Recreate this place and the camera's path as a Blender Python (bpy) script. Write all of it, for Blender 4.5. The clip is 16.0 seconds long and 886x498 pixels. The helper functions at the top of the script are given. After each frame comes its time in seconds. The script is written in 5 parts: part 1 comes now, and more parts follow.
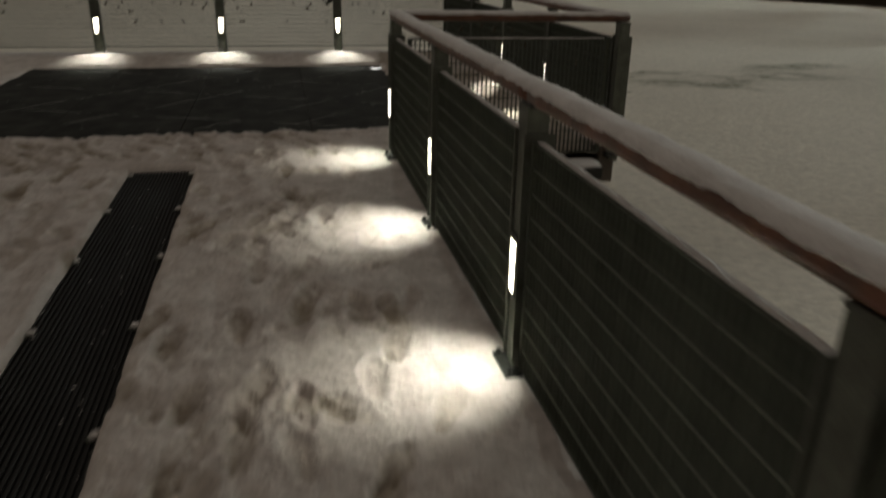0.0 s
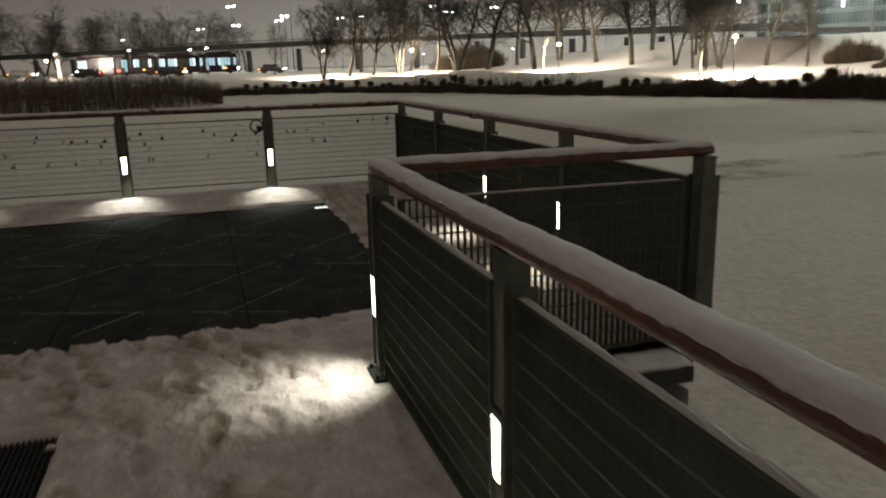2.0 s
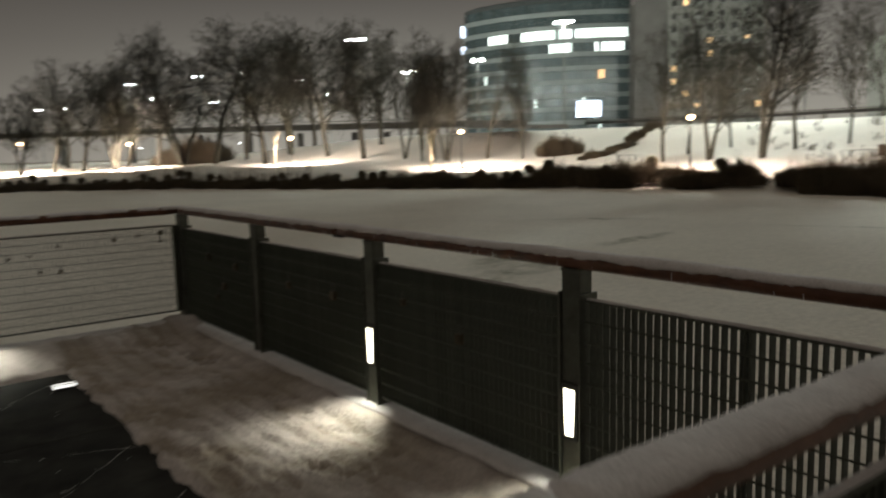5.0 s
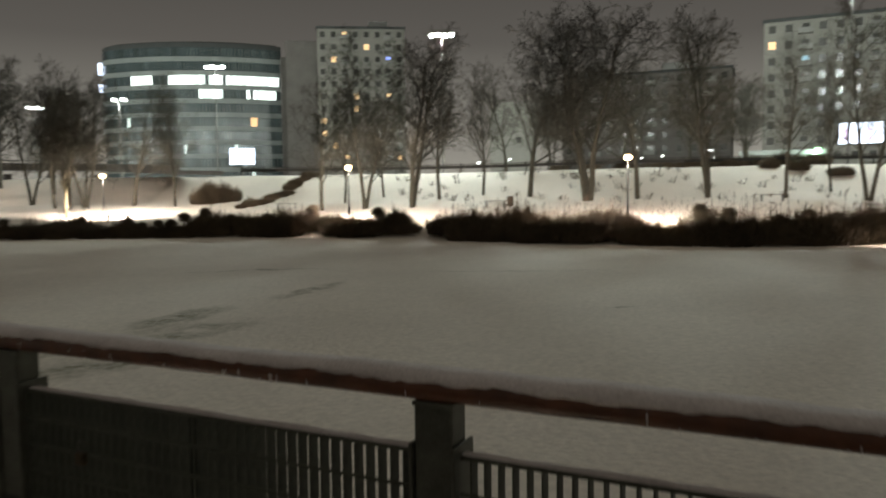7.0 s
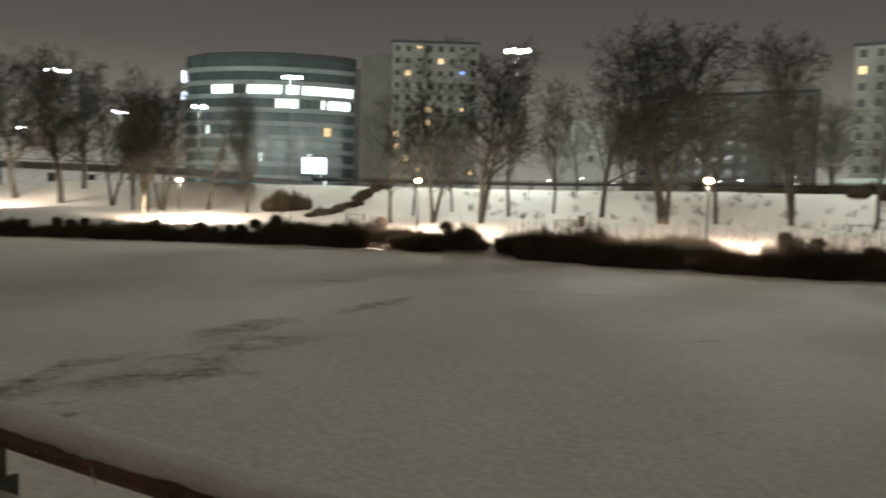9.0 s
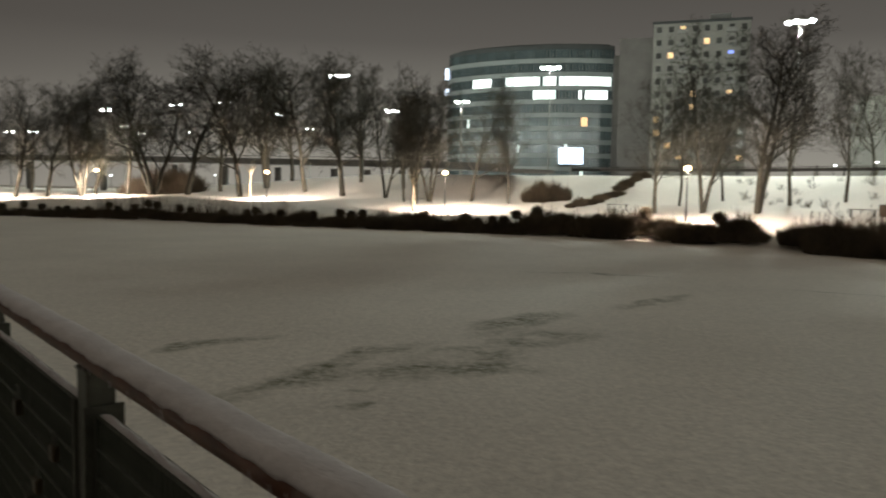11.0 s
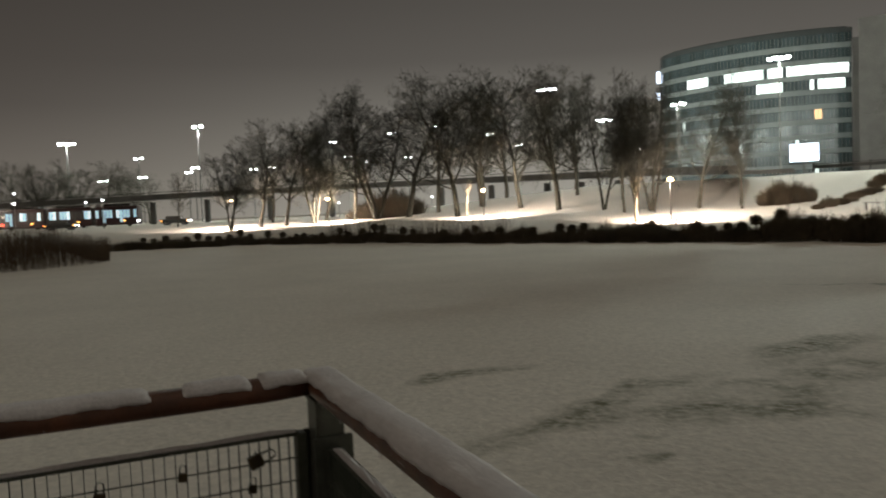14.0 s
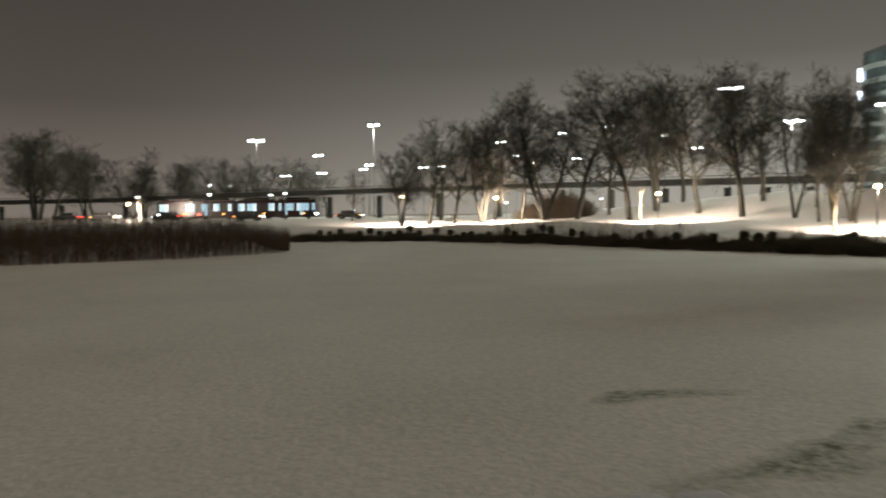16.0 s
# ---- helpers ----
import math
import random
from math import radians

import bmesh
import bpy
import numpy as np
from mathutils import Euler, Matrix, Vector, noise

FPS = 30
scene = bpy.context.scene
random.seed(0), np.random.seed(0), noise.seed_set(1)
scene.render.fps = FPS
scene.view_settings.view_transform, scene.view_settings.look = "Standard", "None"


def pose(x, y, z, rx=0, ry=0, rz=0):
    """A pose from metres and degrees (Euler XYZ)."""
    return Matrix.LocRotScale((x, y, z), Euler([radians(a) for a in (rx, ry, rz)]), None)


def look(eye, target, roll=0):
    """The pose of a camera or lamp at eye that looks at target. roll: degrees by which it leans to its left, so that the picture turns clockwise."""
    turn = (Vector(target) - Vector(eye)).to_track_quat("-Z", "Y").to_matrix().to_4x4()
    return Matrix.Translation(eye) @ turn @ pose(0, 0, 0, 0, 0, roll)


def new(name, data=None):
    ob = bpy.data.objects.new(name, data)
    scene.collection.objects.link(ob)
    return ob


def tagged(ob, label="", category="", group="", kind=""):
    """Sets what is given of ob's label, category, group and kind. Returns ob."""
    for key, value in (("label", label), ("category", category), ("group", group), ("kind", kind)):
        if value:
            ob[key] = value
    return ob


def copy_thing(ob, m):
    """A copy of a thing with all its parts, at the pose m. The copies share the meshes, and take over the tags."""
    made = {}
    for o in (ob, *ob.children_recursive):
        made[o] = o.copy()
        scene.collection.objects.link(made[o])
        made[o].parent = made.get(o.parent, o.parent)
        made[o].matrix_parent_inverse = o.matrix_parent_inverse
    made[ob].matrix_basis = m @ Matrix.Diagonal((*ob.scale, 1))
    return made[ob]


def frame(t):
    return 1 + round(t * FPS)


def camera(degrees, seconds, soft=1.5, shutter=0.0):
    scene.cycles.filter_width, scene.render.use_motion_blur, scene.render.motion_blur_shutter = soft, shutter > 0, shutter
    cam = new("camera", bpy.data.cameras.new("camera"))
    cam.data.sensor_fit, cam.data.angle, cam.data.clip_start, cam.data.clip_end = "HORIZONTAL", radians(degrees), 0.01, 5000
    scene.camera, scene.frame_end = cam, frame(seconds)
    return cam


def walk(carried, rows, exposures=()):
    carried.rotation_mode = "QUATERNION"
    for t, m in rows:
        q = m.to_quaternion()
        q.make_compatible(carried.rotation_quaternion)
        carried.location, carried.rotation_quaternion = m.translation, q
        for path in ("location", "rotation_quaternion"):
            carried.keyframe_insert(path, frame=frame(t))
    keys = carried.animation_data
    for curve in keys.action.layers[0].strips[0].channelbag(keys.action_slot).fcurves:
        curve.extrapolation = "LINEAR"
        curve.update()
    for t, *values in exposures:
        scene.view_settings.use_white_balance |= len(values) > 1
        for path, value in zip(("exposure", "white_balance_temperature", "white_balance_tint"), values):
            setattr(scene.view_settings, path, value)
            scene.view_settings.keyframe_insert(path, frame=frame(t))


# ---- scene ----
cam = camera(60.7, 16.0, 1.9, 0.7)
PATH = [
    (0, (0.102, 1.707, 1.557), (0.493, 3.528, 0.828), 1.1),
    (0.5, (0.133, 2.271, 1.561), (0.593, 4.118, 0.945), 0.6),
    (1, (0.113, 2.811, 1.543), (0.621, 4.662, 0.981), -0.1),
    (1.5, (0.112, 3.387, 1.566), (0.66, 5.242, 1.058), -0.6),
    (2, (0.152, 3.962, 1.589), (0.737, 5.815, 1.115), -1.4),
    (2.5, (0.119, 4.498, 1.579), (0.754, 6.341, 1.134), -2.2),
    (3, (0.126, 5.034, 1.545), (0.829, 6.864, 1.148), -2.4),
    (5.5, (0.519, 7.272, 1.579), (1.919, 8.685, 1.374), -1.6),
    (6, (0.732, 7.625, 1.563), (2.31, 8.839, 1.372), -1.4),
    (6.5, (0.91, 7.945, 1.538), (2.617, 8.972, 1.36), -1.1),
    (7, (1.117, 8.207, 1.571), (2.909, 9.084, 1.424), -0.7),
    (7.5, (1.337, 8.327, 1.598), (3.159, 9.142, 1.479), -0.5),
    (8, (1.5, 8.44, 1.597), (3.325, 9.252, 1.497), 0.1),
    (8.5, (1.657, 8.597, 1.608), (3.453, 9.471, 1.511), 0.7),
    (9, (1.803, 8.793, 1.614), (3.515, 9.821, 1.505), 1.6),
    (9.5, (1.945, 9.045, 1.626), (3.535, 10.252, 1.5), 2.0),
    (12, (2.103, 10.419, 1.576), (3.218, 12.073, 1.43), -0.4),
    (12.5, (2.118, 10.724, 1.585), (3.139, 12.438, 1.444), -1.1),
    (13, (2.174, 11.026, 1.595), (3.108, 12.79, 1.469), -1.9),
    (13.5, (2.176, 11.329, 1.577), (3.053, 13.122, 1.462), -2.2),
    (14, (2.162, 11.64, 1.594), (2.98, 13.462, 1.49), -2.3),
    (14.5, (2.203, 11.939, 1.59), (2.942, 13.795, 1.497), -2.2),
    (15, (2.215, 12.257, 1.57), (2.868, 14.146, 1.482), -1.8),
    (15.5, (2.145, 12.547, 1.566), (2.689, 14.47, 1.479), -1.2),
    (16, (2.143, 12.821, 1.548), (2.554, 14.776, 1.456), -0.5),
]
walk(cam, [(t, look(e, g, r)) for t, e, g, r in PATH],
     [(0, 0.34), (3.0, 0.28), (5.5, 0.10), (8.5, 0.04), (12.0, 0.04), (14.5, 0.12), (16.0, 0.34)])

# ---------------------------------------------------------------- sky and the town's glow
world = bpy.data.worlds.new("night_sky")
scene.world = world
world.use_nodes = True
wn, wl = world.node_tree.nodes, world.node_tree.links
wn.clear()
w_out, w_bg = wn.new("ShaderNodeOutputWorld"), wn.new("ShaderNodeBackground")
w_co, w_sep = wn.new("ShaderNodeTexCoord"), wn.new("ShaderNodeSeparateXYZ")
wl.new(w_co.outputs["Generated"], w_sep.inputs[0])


def sky_ramp(stops):
    ramp = wn.new("ShaderNodeValToRGB")
    while len(ramp.color_ramp.elements) < len(stops):
        ramp.color_ramp.elements.new(0.5)
    for e, (at, colour) in zip(ramp.color_ramp.elements, stops):
        e.position, e.color = at, (*colour, 1)
    wl.new(w_sep.outputs["Z"], ramp.inputs[0])
    return ramp


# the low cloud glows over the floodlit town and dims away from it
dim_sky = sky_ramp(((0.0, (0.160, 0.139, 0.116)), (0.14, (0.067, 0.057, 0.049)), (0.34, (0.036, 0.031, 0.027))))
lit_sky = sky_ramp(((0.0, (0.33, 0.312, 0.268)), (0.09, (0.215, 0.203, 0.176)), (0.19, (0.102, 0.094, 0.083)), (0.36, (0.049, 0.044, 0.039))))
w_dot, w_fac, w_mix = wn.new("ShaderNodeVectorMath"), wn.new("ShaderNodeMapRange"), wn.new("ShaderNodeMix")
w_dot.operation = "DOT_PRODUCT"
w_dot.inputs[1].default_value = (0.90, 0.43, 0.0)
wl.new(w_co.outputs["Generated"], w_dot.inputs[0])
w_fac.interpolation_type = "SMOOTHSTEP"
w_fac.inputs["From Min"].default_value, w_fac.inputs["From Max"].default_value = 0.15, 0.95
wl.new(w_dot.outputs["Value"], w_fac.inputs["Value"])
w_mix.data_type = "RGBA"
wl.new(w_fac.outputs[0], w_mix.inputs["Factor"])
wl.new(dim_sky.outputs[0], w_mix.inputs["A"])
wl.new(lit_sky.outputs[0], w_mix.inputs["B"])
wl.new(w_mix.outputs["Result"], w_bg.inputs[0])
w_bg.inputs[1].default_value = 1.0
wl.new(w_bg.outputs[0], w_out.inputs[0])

glow = new("cloud_glow", bpy.data.lights.new("cloud_glow", "SUN"))
glow.data.energy, glow.data.angle, glow.data.color = 0.23, radians(100), (1.0, 0.90, 0.72)
glow.matrix_world = look((0, 0, 60), (12, 10, 0))


def point_lamp(name, place, watts, colour, radius, parent=None):
    ob = new(name, bpy.data.lights.new(name, "POINT"))
    ob.data.energy, ob.data.color, ob.data.shadow_soft_size = watts, colour, radius
    ob.location = place
    ob.parent = parent
    return ob


# ---------------------------------------------------------------- materials
def material(name, colour, second=None, rough=0.6, metal=0.0, scale=6.0, fine=60.0, bump=0.2, depth=0.02, spread=0.5,
             specular=0.5, vary=0.0):
    """A surface of two colours mixed by broad noise, fine grain in colour and relief."""
    m = bpy.data.materials.new(name)
    m.use_nodes = True
    n, l = m.node_tree.nodes, m.node_tree.links
    b = n["Principled BSDF"]
    co = n.new("ShaderNodeTexCoord")
    broad, grain = n.new("ShaderNodeTexNoise"), n.new("ShaderNodeTexNoise")
    for node, sc, det in ((broad, scale, 5), (grain, fine, 4)):
        l.new(co.outputs["Object"], node.inputs["Vector"])
        node.inputs["Scale"].default_value, node.inputs["Detail"].default_value = sc, det
    ramp = n.new("ShaderNodeValToRGB")
    ramp.color_ramp.elements[0].position, ramp.color_ramp.elements[1].position = 0.5 - spread / 2, 0.5 + spread / 2
    ramp.color_ramp.elements[0].color = (*colour, 1)
    ramp.color_ramp.elements[1].color = (*(second or [c * 0.75 for c in colour]), 1)
    l.new(broad.outputs["Fac"], ramp.inputs[0])
    mix = n.new("ShaderNodeMix")
    mix.data_type, mix.blend_type = "RGBA", "MULTIPLY"
    mix.inputs["Factor"].default_value = 0.45
    l.new(ramp.outputs[0], mix.inputs["A"])
    l.new(grain.outputs["Fac"], mix.inputs["B"])
    last = mix.outputs["Result"]
    if vary:
        info, hsv, mul = n.new("ShaderNodeObjectInfo"), n.new("ShaderNodeHueSaturation"), n.new("ShaderNodeMapRange")
        mul.inputs["To Min"].default_value, mul.inputs["To Max"].default_value = 1 - vary, 1 + vary
        l.new(info.outputs["Random"], mul.inputs["Value"])
        l.new(mul.outputs[0], hsv.inputs["Value"])
        l.new(last, hsv.inputs["Color"])
        last = hsv.outputs[0]
    bright = n.new("ShaderNodeMix")
    bright.data_type, bright.blend_type = "RGBA", "MULTIPLY"
    bright.inputs["Factor"].default_value = 1.0
    bright.inputs["B"].default_value = (1.25, 1.25, 1.25, 1)
    l.new(last, bright.inputs["A"])
    l.new(bright.outputs["Result"], b.inputs["Base Color"])
    b.inputs["Roughness"].default_value, b.inputs["Metallic"].default_value = rough, metal
    b.inputs["Specular IOR Level"].default_value = specular
    bm_ = n.new("ShaderNodeBump")
    bm_.inputs["Strength"].default_value, bm_.inputs["Distance"].default_value = bump, depth
    add = n.new("ShaderNodeMath")
    add.operation = "MULTIPLY_ADD"
    add.inputs[1].default_value = 0.6
    l.new(broad.outputs["Fac"], add.inputs[0])
    l.new(grain.outputs["Fac"], add.inputs[2])
    l.new(add.outputs[0], bm_.inputs["Height"])
    l.new(bm_.outputs[0], b.inputs["Normal"])
    return m


def emitter(name, colour, power):
    m = bpy.data.materials.new(name)
    m.use_nodes = True
    b = m.node_tree.nodes["Principled BSDF"]
    b.inputs["Base Color"].default_value = (*colour, 1)
    b.inputs["Emission Color"].default_value = (*colour, 1)
    b.inputs["Emission Strength"].default_value = power
    return m


def glass(name, colour, rough=0.05):
    m = material(name, colour, rough=rough, scale=0.3, fine=2.0, bump=0.02, specular=0.8, vary=0.3)
    return m


SNOW = material("trodden_snow", (0.70, 0.63, 0.60), (0.47, 0.41, 0.385), rough=0.75, scale=6.5, fine=34, bump=0.85, depth=0.014, spread=0.5)


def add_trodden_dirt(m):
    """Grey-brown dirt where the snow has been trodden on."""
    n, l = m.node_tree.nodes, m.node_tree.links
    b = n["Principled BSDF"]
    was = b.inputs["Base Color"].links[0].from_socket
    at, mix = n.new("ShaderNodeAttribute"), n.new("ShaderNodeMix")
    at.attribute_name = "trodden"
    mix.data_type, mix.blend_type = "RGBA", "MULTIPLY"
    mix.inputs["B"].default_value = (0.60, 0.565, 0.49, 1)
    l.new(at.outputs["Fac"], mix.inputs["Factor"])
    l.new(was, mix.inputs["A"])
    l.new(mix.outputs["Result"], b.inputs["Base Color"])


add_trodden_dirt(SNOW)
THIN_SNOW = material("half_melted_snow", (0.62, 0.60, 0.57), (0.38, 0.37, 0.35), rough=0.7, scale=12, fine=90, bump=0.2, depth=0.004)
SOFT_SNOW = material("fresh_snow", (0.76, 0.715, 0.705), (0.60, 0.56, 0.55), rough=0.8, scale=9, fine=120, bump=0.3, depth=0.006)
STEEL = material("galvanised_steel", (0.15, 0.157, 0.13), (0.075, 0.078, 0.063), rough=0.45, metal=0.55, scale=14, fine=160, bump=0.08,
                 depth=0.003, vary=0.1)
BAR = material("weathered_grating_steel", (0.088, 0.096, 0.070), (0.048, 0.053, 0.040), rough=0.6, metal=0.2, scale=20, fine=200,
               bump=0.08, depth=0.002, vary=0.12)
# paler copy of the bar steel: the light these rods catch is in the colour
LIT_ROD_STEEL = material("lit_cross_rod_steel", (0.17, 0.18, 0.14), (0.10, 0.105, 0.085), rough=0.45, metal=0.4, scale=20, fine=200, bump=0.05, depth=0.002)
DARK_STEEL = material("dark_steel", (0.05, 0.05, 0.045), (0.025, 0.025, 0.022), rough=0.5, metal=0.5, scale=12, fine=120, bump=0.1,
                      depth=0.003)
RAIL_WOOD = material("wet_stained_timber", (0.185, 0.070, 0.034), (0.045, 0.021, 0.014), rough=0.42, scale=9, fine=60, bump=0.3,
                     depth=0.006)
PLATE = material("black_floor_plate", (0.011, 0.011, 0.010), (0.048, 0.047, 0.042), rough=0.85, scale=3.5, fine=30, spread=0.4, bump=0.15, depth=0.004, specular=0.15)
MAT = material("black_ribbed_rubber", (0.007, 0.007, 0.007), (0.013, 0.012, 0.011), rough=0.7, scale=8, fine=90, bump=0.2, depth=0.004)
TIMBER = material("old_decking", (0.14, 0.11, 0.085), (0.08, 0.065, 0.05), rough=0.8, scale=5, fine=50)
BARK = material("winter_bark", (0.080, 0.074, 0.054), (0.044, 0.041, 0.030), rough=0.9, scale=3, fine=20, bump=0.4, depth=0.03, vary=0.2)
TWIG = material("bare_twigs", (0.070, 0.065, 0.046), (0.042, 0.040, 0.029), rough=0.9, scale=1.5, fine=12, bump=0.1, vary=0.25)
BUSH = material("withered_shrub", (0.125, 0.096, 0.060), (0.065, 0.052, 0.034), rough=0.9, scale=2, fine=14, bump=0.1, vary=0.3)
# pale yellowish bark: glow of the park lamps put into the colour
LAMPLIT_BARK = material("lamplit_bark_tone", (0.46, 0.42, 0.30), (0.24, 0.20, 0.13), rough=0.85, scale=5, fine=30, bump=0.3, depth=0.02)
REED = material("dry_reed", (0.105, 0.064, 0.033), (0.050, 0.032, 0.018), rough=0.85, scale=1.2, fine=10, bump=0.1, vary=0.2)
WHITE_WALL = material("pale_render", (0.27, 0.265, 0.24), (0.20, 0.195, 0.18), rough=0.85, scale=0.25, fine=3, bump=0.1)
# haze is put into this wall colour, toned close to the sky
HAZED_WALL = material("haze_toned_wall", (0.16, 0.15, 0.14), (0.12, 0.11, 0.105), rough=0.9, scale=0.4, fine=4, bump=0.1)
GREY_WALL = material("grey_concrete", (0.30, 0.30, 0.285), (0.22, 0.22, 0.21), rough=0.85, scale=0.3, fine=3, bump=0.1)
BAND = material("grey_spandrel", (0.26, 0.285, 0.28), (0.20, 0.22, 0.215), rough=0.5, scale=0.3, fine=3, bump=0.05)
# darker than the grey concrete of the walls
VIADUCT_CONCRETE = material("dark_concrete", (0.12, 0.12, 0.11), (0.07, 0.07, 0.065), rough=0.9, scale=0.3, fine=3, bump=0.1)
OFFICE_GLASS = glass("office_glazing", (0.075, 0.10, 0.105), 0.25)
DARK_GLASS = glass("dark_window", (0.09, 0.09, 0.085), 0.2)
ROOF = material("roof_felt", (0.06, 0.065, 0.065), rough=0.8, scale=0.3, fine=4)
RED_PAINT = material("red_tram_paint", (0.030, 0.009, 0.008), (0.020, 0.007, 0.006), rough=0.3, scale=1, fine=8, bump=0.02)
POLE = material("grey_pole", (0.22, 0.22, 0.21), (0.14, 0.14, 0.13), rough=0.5, metal=0.4, scale=2, fine=20, bump=0.05)
BENCH_WOOD = material("bench_slats", (0.10, 0.07, 0.045), rough=0.7, scale=3, fine=30)
BRASS = material("dull_lock", (0.12, 0.09, 0.05), (0.045, 0.036, 0.025), rough=0.4, metal=0.7, scale=30, fine=200, bump=0.05, vary=0.5)
GLOW_POST = emitter("post_light_cover", (1.0, 0.93, 0.70), 7.0)
GLOW_WARM = emitter("warm_lamp_glass", (1.0, 0.62, 0.30), 26.0)
GLOW_COOL = emitter("cool_floodlight", (0.88, 1.0, 0.96), 30.0)
GLOW_STREET = emitter("street_light_glass", (0.92, 0.98, 1.0), 12.0)
LIT_OFFICE = emitter("lit_office_window", (0.90, 1.0, 0.97), 1.9)
LIT_OFFICE_DIM = emitter("half_lit_office_window", (0.86, 1.0, 0.97), 0.9)
LIT_WARM = emitter("lit_flat_window", (1.0, 0.66, 0.34), 0.9)
LIT_COOL = emitter("lit_cool_window", (0.50, 0.78, 0.95), 0.42)
LIT_TRAM = emitter("bright_tram_window", (0.72, 0.92, 1.0), 0.9)
LIT_BLUE = emitter("blue_lit_window", (0.25, 0.35, 1.0), 1.2)
SCREEN = emitter("bright_screen", (0.70, 0.80, 1.0), 3.0)
SCREEN_TINT = emitter("screen_figure", (0.75, 0.55, 0.80), 1.2)
RED_LIGHT = emitter("red_tail_light", (1.0, 0.06, 0.03), 6.0)
AMBER = emitter("amber_light", (1.0, 0.45, 0.10), 4.0)
GREEN_LIGHT = emitter("green_sign_light", (0.45, 1.0, 0.55), 1.4)

# the frozen pond and the banks: snow, with grey slush where the ice is wet
def snowfield():
    m = material("snow_on_ice", (0.81, 0.755, 0.67), (0.71, 0.66, 0.585), rough=0.8, scale=0.22, fine=9, bump=0.45, depth=0.05)
    n, l = m.node_tree.nodes, m.node_tree.links
    b = n["Principled BSDF"]
    base = b.inputs["Base Color"].links[0].from_socket
    co = n.new("ShaderNodeTexCoord")
    warp, blot, speck = n.new("ShaderNodeTexNoise"), n.new("ShaderNodeTexNoise"), n.new("ShaderNodeTexNoise")
    for node, sc in ((warp, 0.5), (blot, 1.1), (speck, 7.0)):
        l.new(co.outputs["Object"], node.inputs["Vector"])
        node.inputs["Scale"].default_value, node.inputs["Detail"].default_value = sc, 6
    moved = n.new("ShaderNodeVectorMath")
    moved.operation = "MULTIPLY_ADD"
    moved.inputs[1].default_value = (2.4, 2.4, 0)
    l.new(warp.outputs["Color"], moved.inputs[0])
    l.new(co.outputs["Object"], moved.inputs[2])
    total = None
    # x, y, turn, half length, half width of each wet streak
    for x, y, turn, a, c in ((10.0, 22.2, 19, 3.0, 0.42), (11.9, 21.1, -18, 1.9, 0.8), (14.4, 22.0, 2, 2.5, 0.8), (16.6, 23.7, 12, 1.9, 0.7), (9.4, 25.4, 8, 1.3, 0.38),
                             (22.4, 24.0, 10, 2.2, 0.45), (9.2, 20.3, 10, 0.35, 0.13), (9.9, 21.0, -15, 0.3, 0.13), (22.2, 13.9, -50, 0.6, 0.12), (30, 20, -65, 3.4, 0.10),
                             (27, 30, -50, 3.0, 0.12)):
        mp = n.new("ShaderNodeMapping")
        mp.vector_type = "TEXTURE"
        mp.inputs["Location"].default_value = (x, y, -1.5)
        mp.inputs["Rotation"].default_value = (0, 0, radians(turn))
        mp.inputs["Scale"].default_value = (a, c, 1)
        l.new(moved.outputs[0], mp.inputs["Vector"])
        ln, mr = n.new("ShaderNodeVectorMath"), n.new("ShaderNodeMapRange")
        ln.operation = "LENGTH"
        l.new(mp.outputs[0], ln.inputs[0])
        mr.inputs["From Min"].default_value, mr.inputs["From Max"].default_value = 1.3, 0.45
        l.new(ln.outputs["Value"], mr.inputs["Value"])
        if total is None:
            total = mr.outputs[0]
        else:
            mx = n.new("ShaderNodeMath")
            mx.operation = "MAXIMUM"
            l.new(total, mx.inputs[0])
            l.new(mr.outputs[0], mx.inputs[1])
            total = mx.outputs[0]
    cut = n.new("ShaderNodeMath")
    cut.operation = "MULTIPLY"
    br = n.new("ShaderNodeMapRange")
    br.inputs["From Min"].default_value, br.inputs["From Max"].default_value = 0.30, 0.58
    l.new(blot.outputs["Fac"], br.inputs["Value"])
    l.new(total, cut.inputs[0])
    l.new(br.outputs[0], cut.inputs[1])
    sp = n.new("ShaderNodeMapRange")
    sp.inputs["From Min"].default_value, sp.inputs["From Max"].default_value = 0.25, 0.6
    l.new(speck.outputs["Fac"], sp.inputs["Value"])
    cut2 = n.new("ShaderNodeMath")
    cut2.operation = "MULTIPLY"
    l.new(cut.outputs[0], cut2.inputs[0])
    l.new(sp.outputs[0], cut2.inputs[1])
    mix = n.new("ShaderNodeMix")
    mix.data_type = "RGBA"
    l.new(cut2.outputs[0], mix.inputs["Factor"])
    l.new(base, mix.inputs["A"])
    mix.inputs["B"].default_value = (0.155, 0.152, 0.088, 1)
    l.new(mix.outputs["Result"], b.inputs["Base Color"])
    return m


FIELD = snowfield()


# ---------------------------------------------------------------- mesh helpers
def mesh_of(name, data, mat, smooth=False):
    me = bpy.data.meshes.new(name)
    if isinstance(data, tuple):
        me.from_pydata(data[0], [], data[1])
    else:
        data.to_mesh(me)
        data.free()
    me.materials.append(mat)
    if smooth:
        for p in me.polygons:
            p.use_smooth = True
    me.update()
    return me


def part(name, data, mat, parent=None, label="", smooth=False):
    ob = new(name, mesh_of(name, data, mat, smooth))
    ob.parent = parent
    return tagged(ob, label)


def shared(name, me, parent, m):
    ob = new(name, me)
    ob.parent = parent
    ob.matrix_basis = m
    return ob


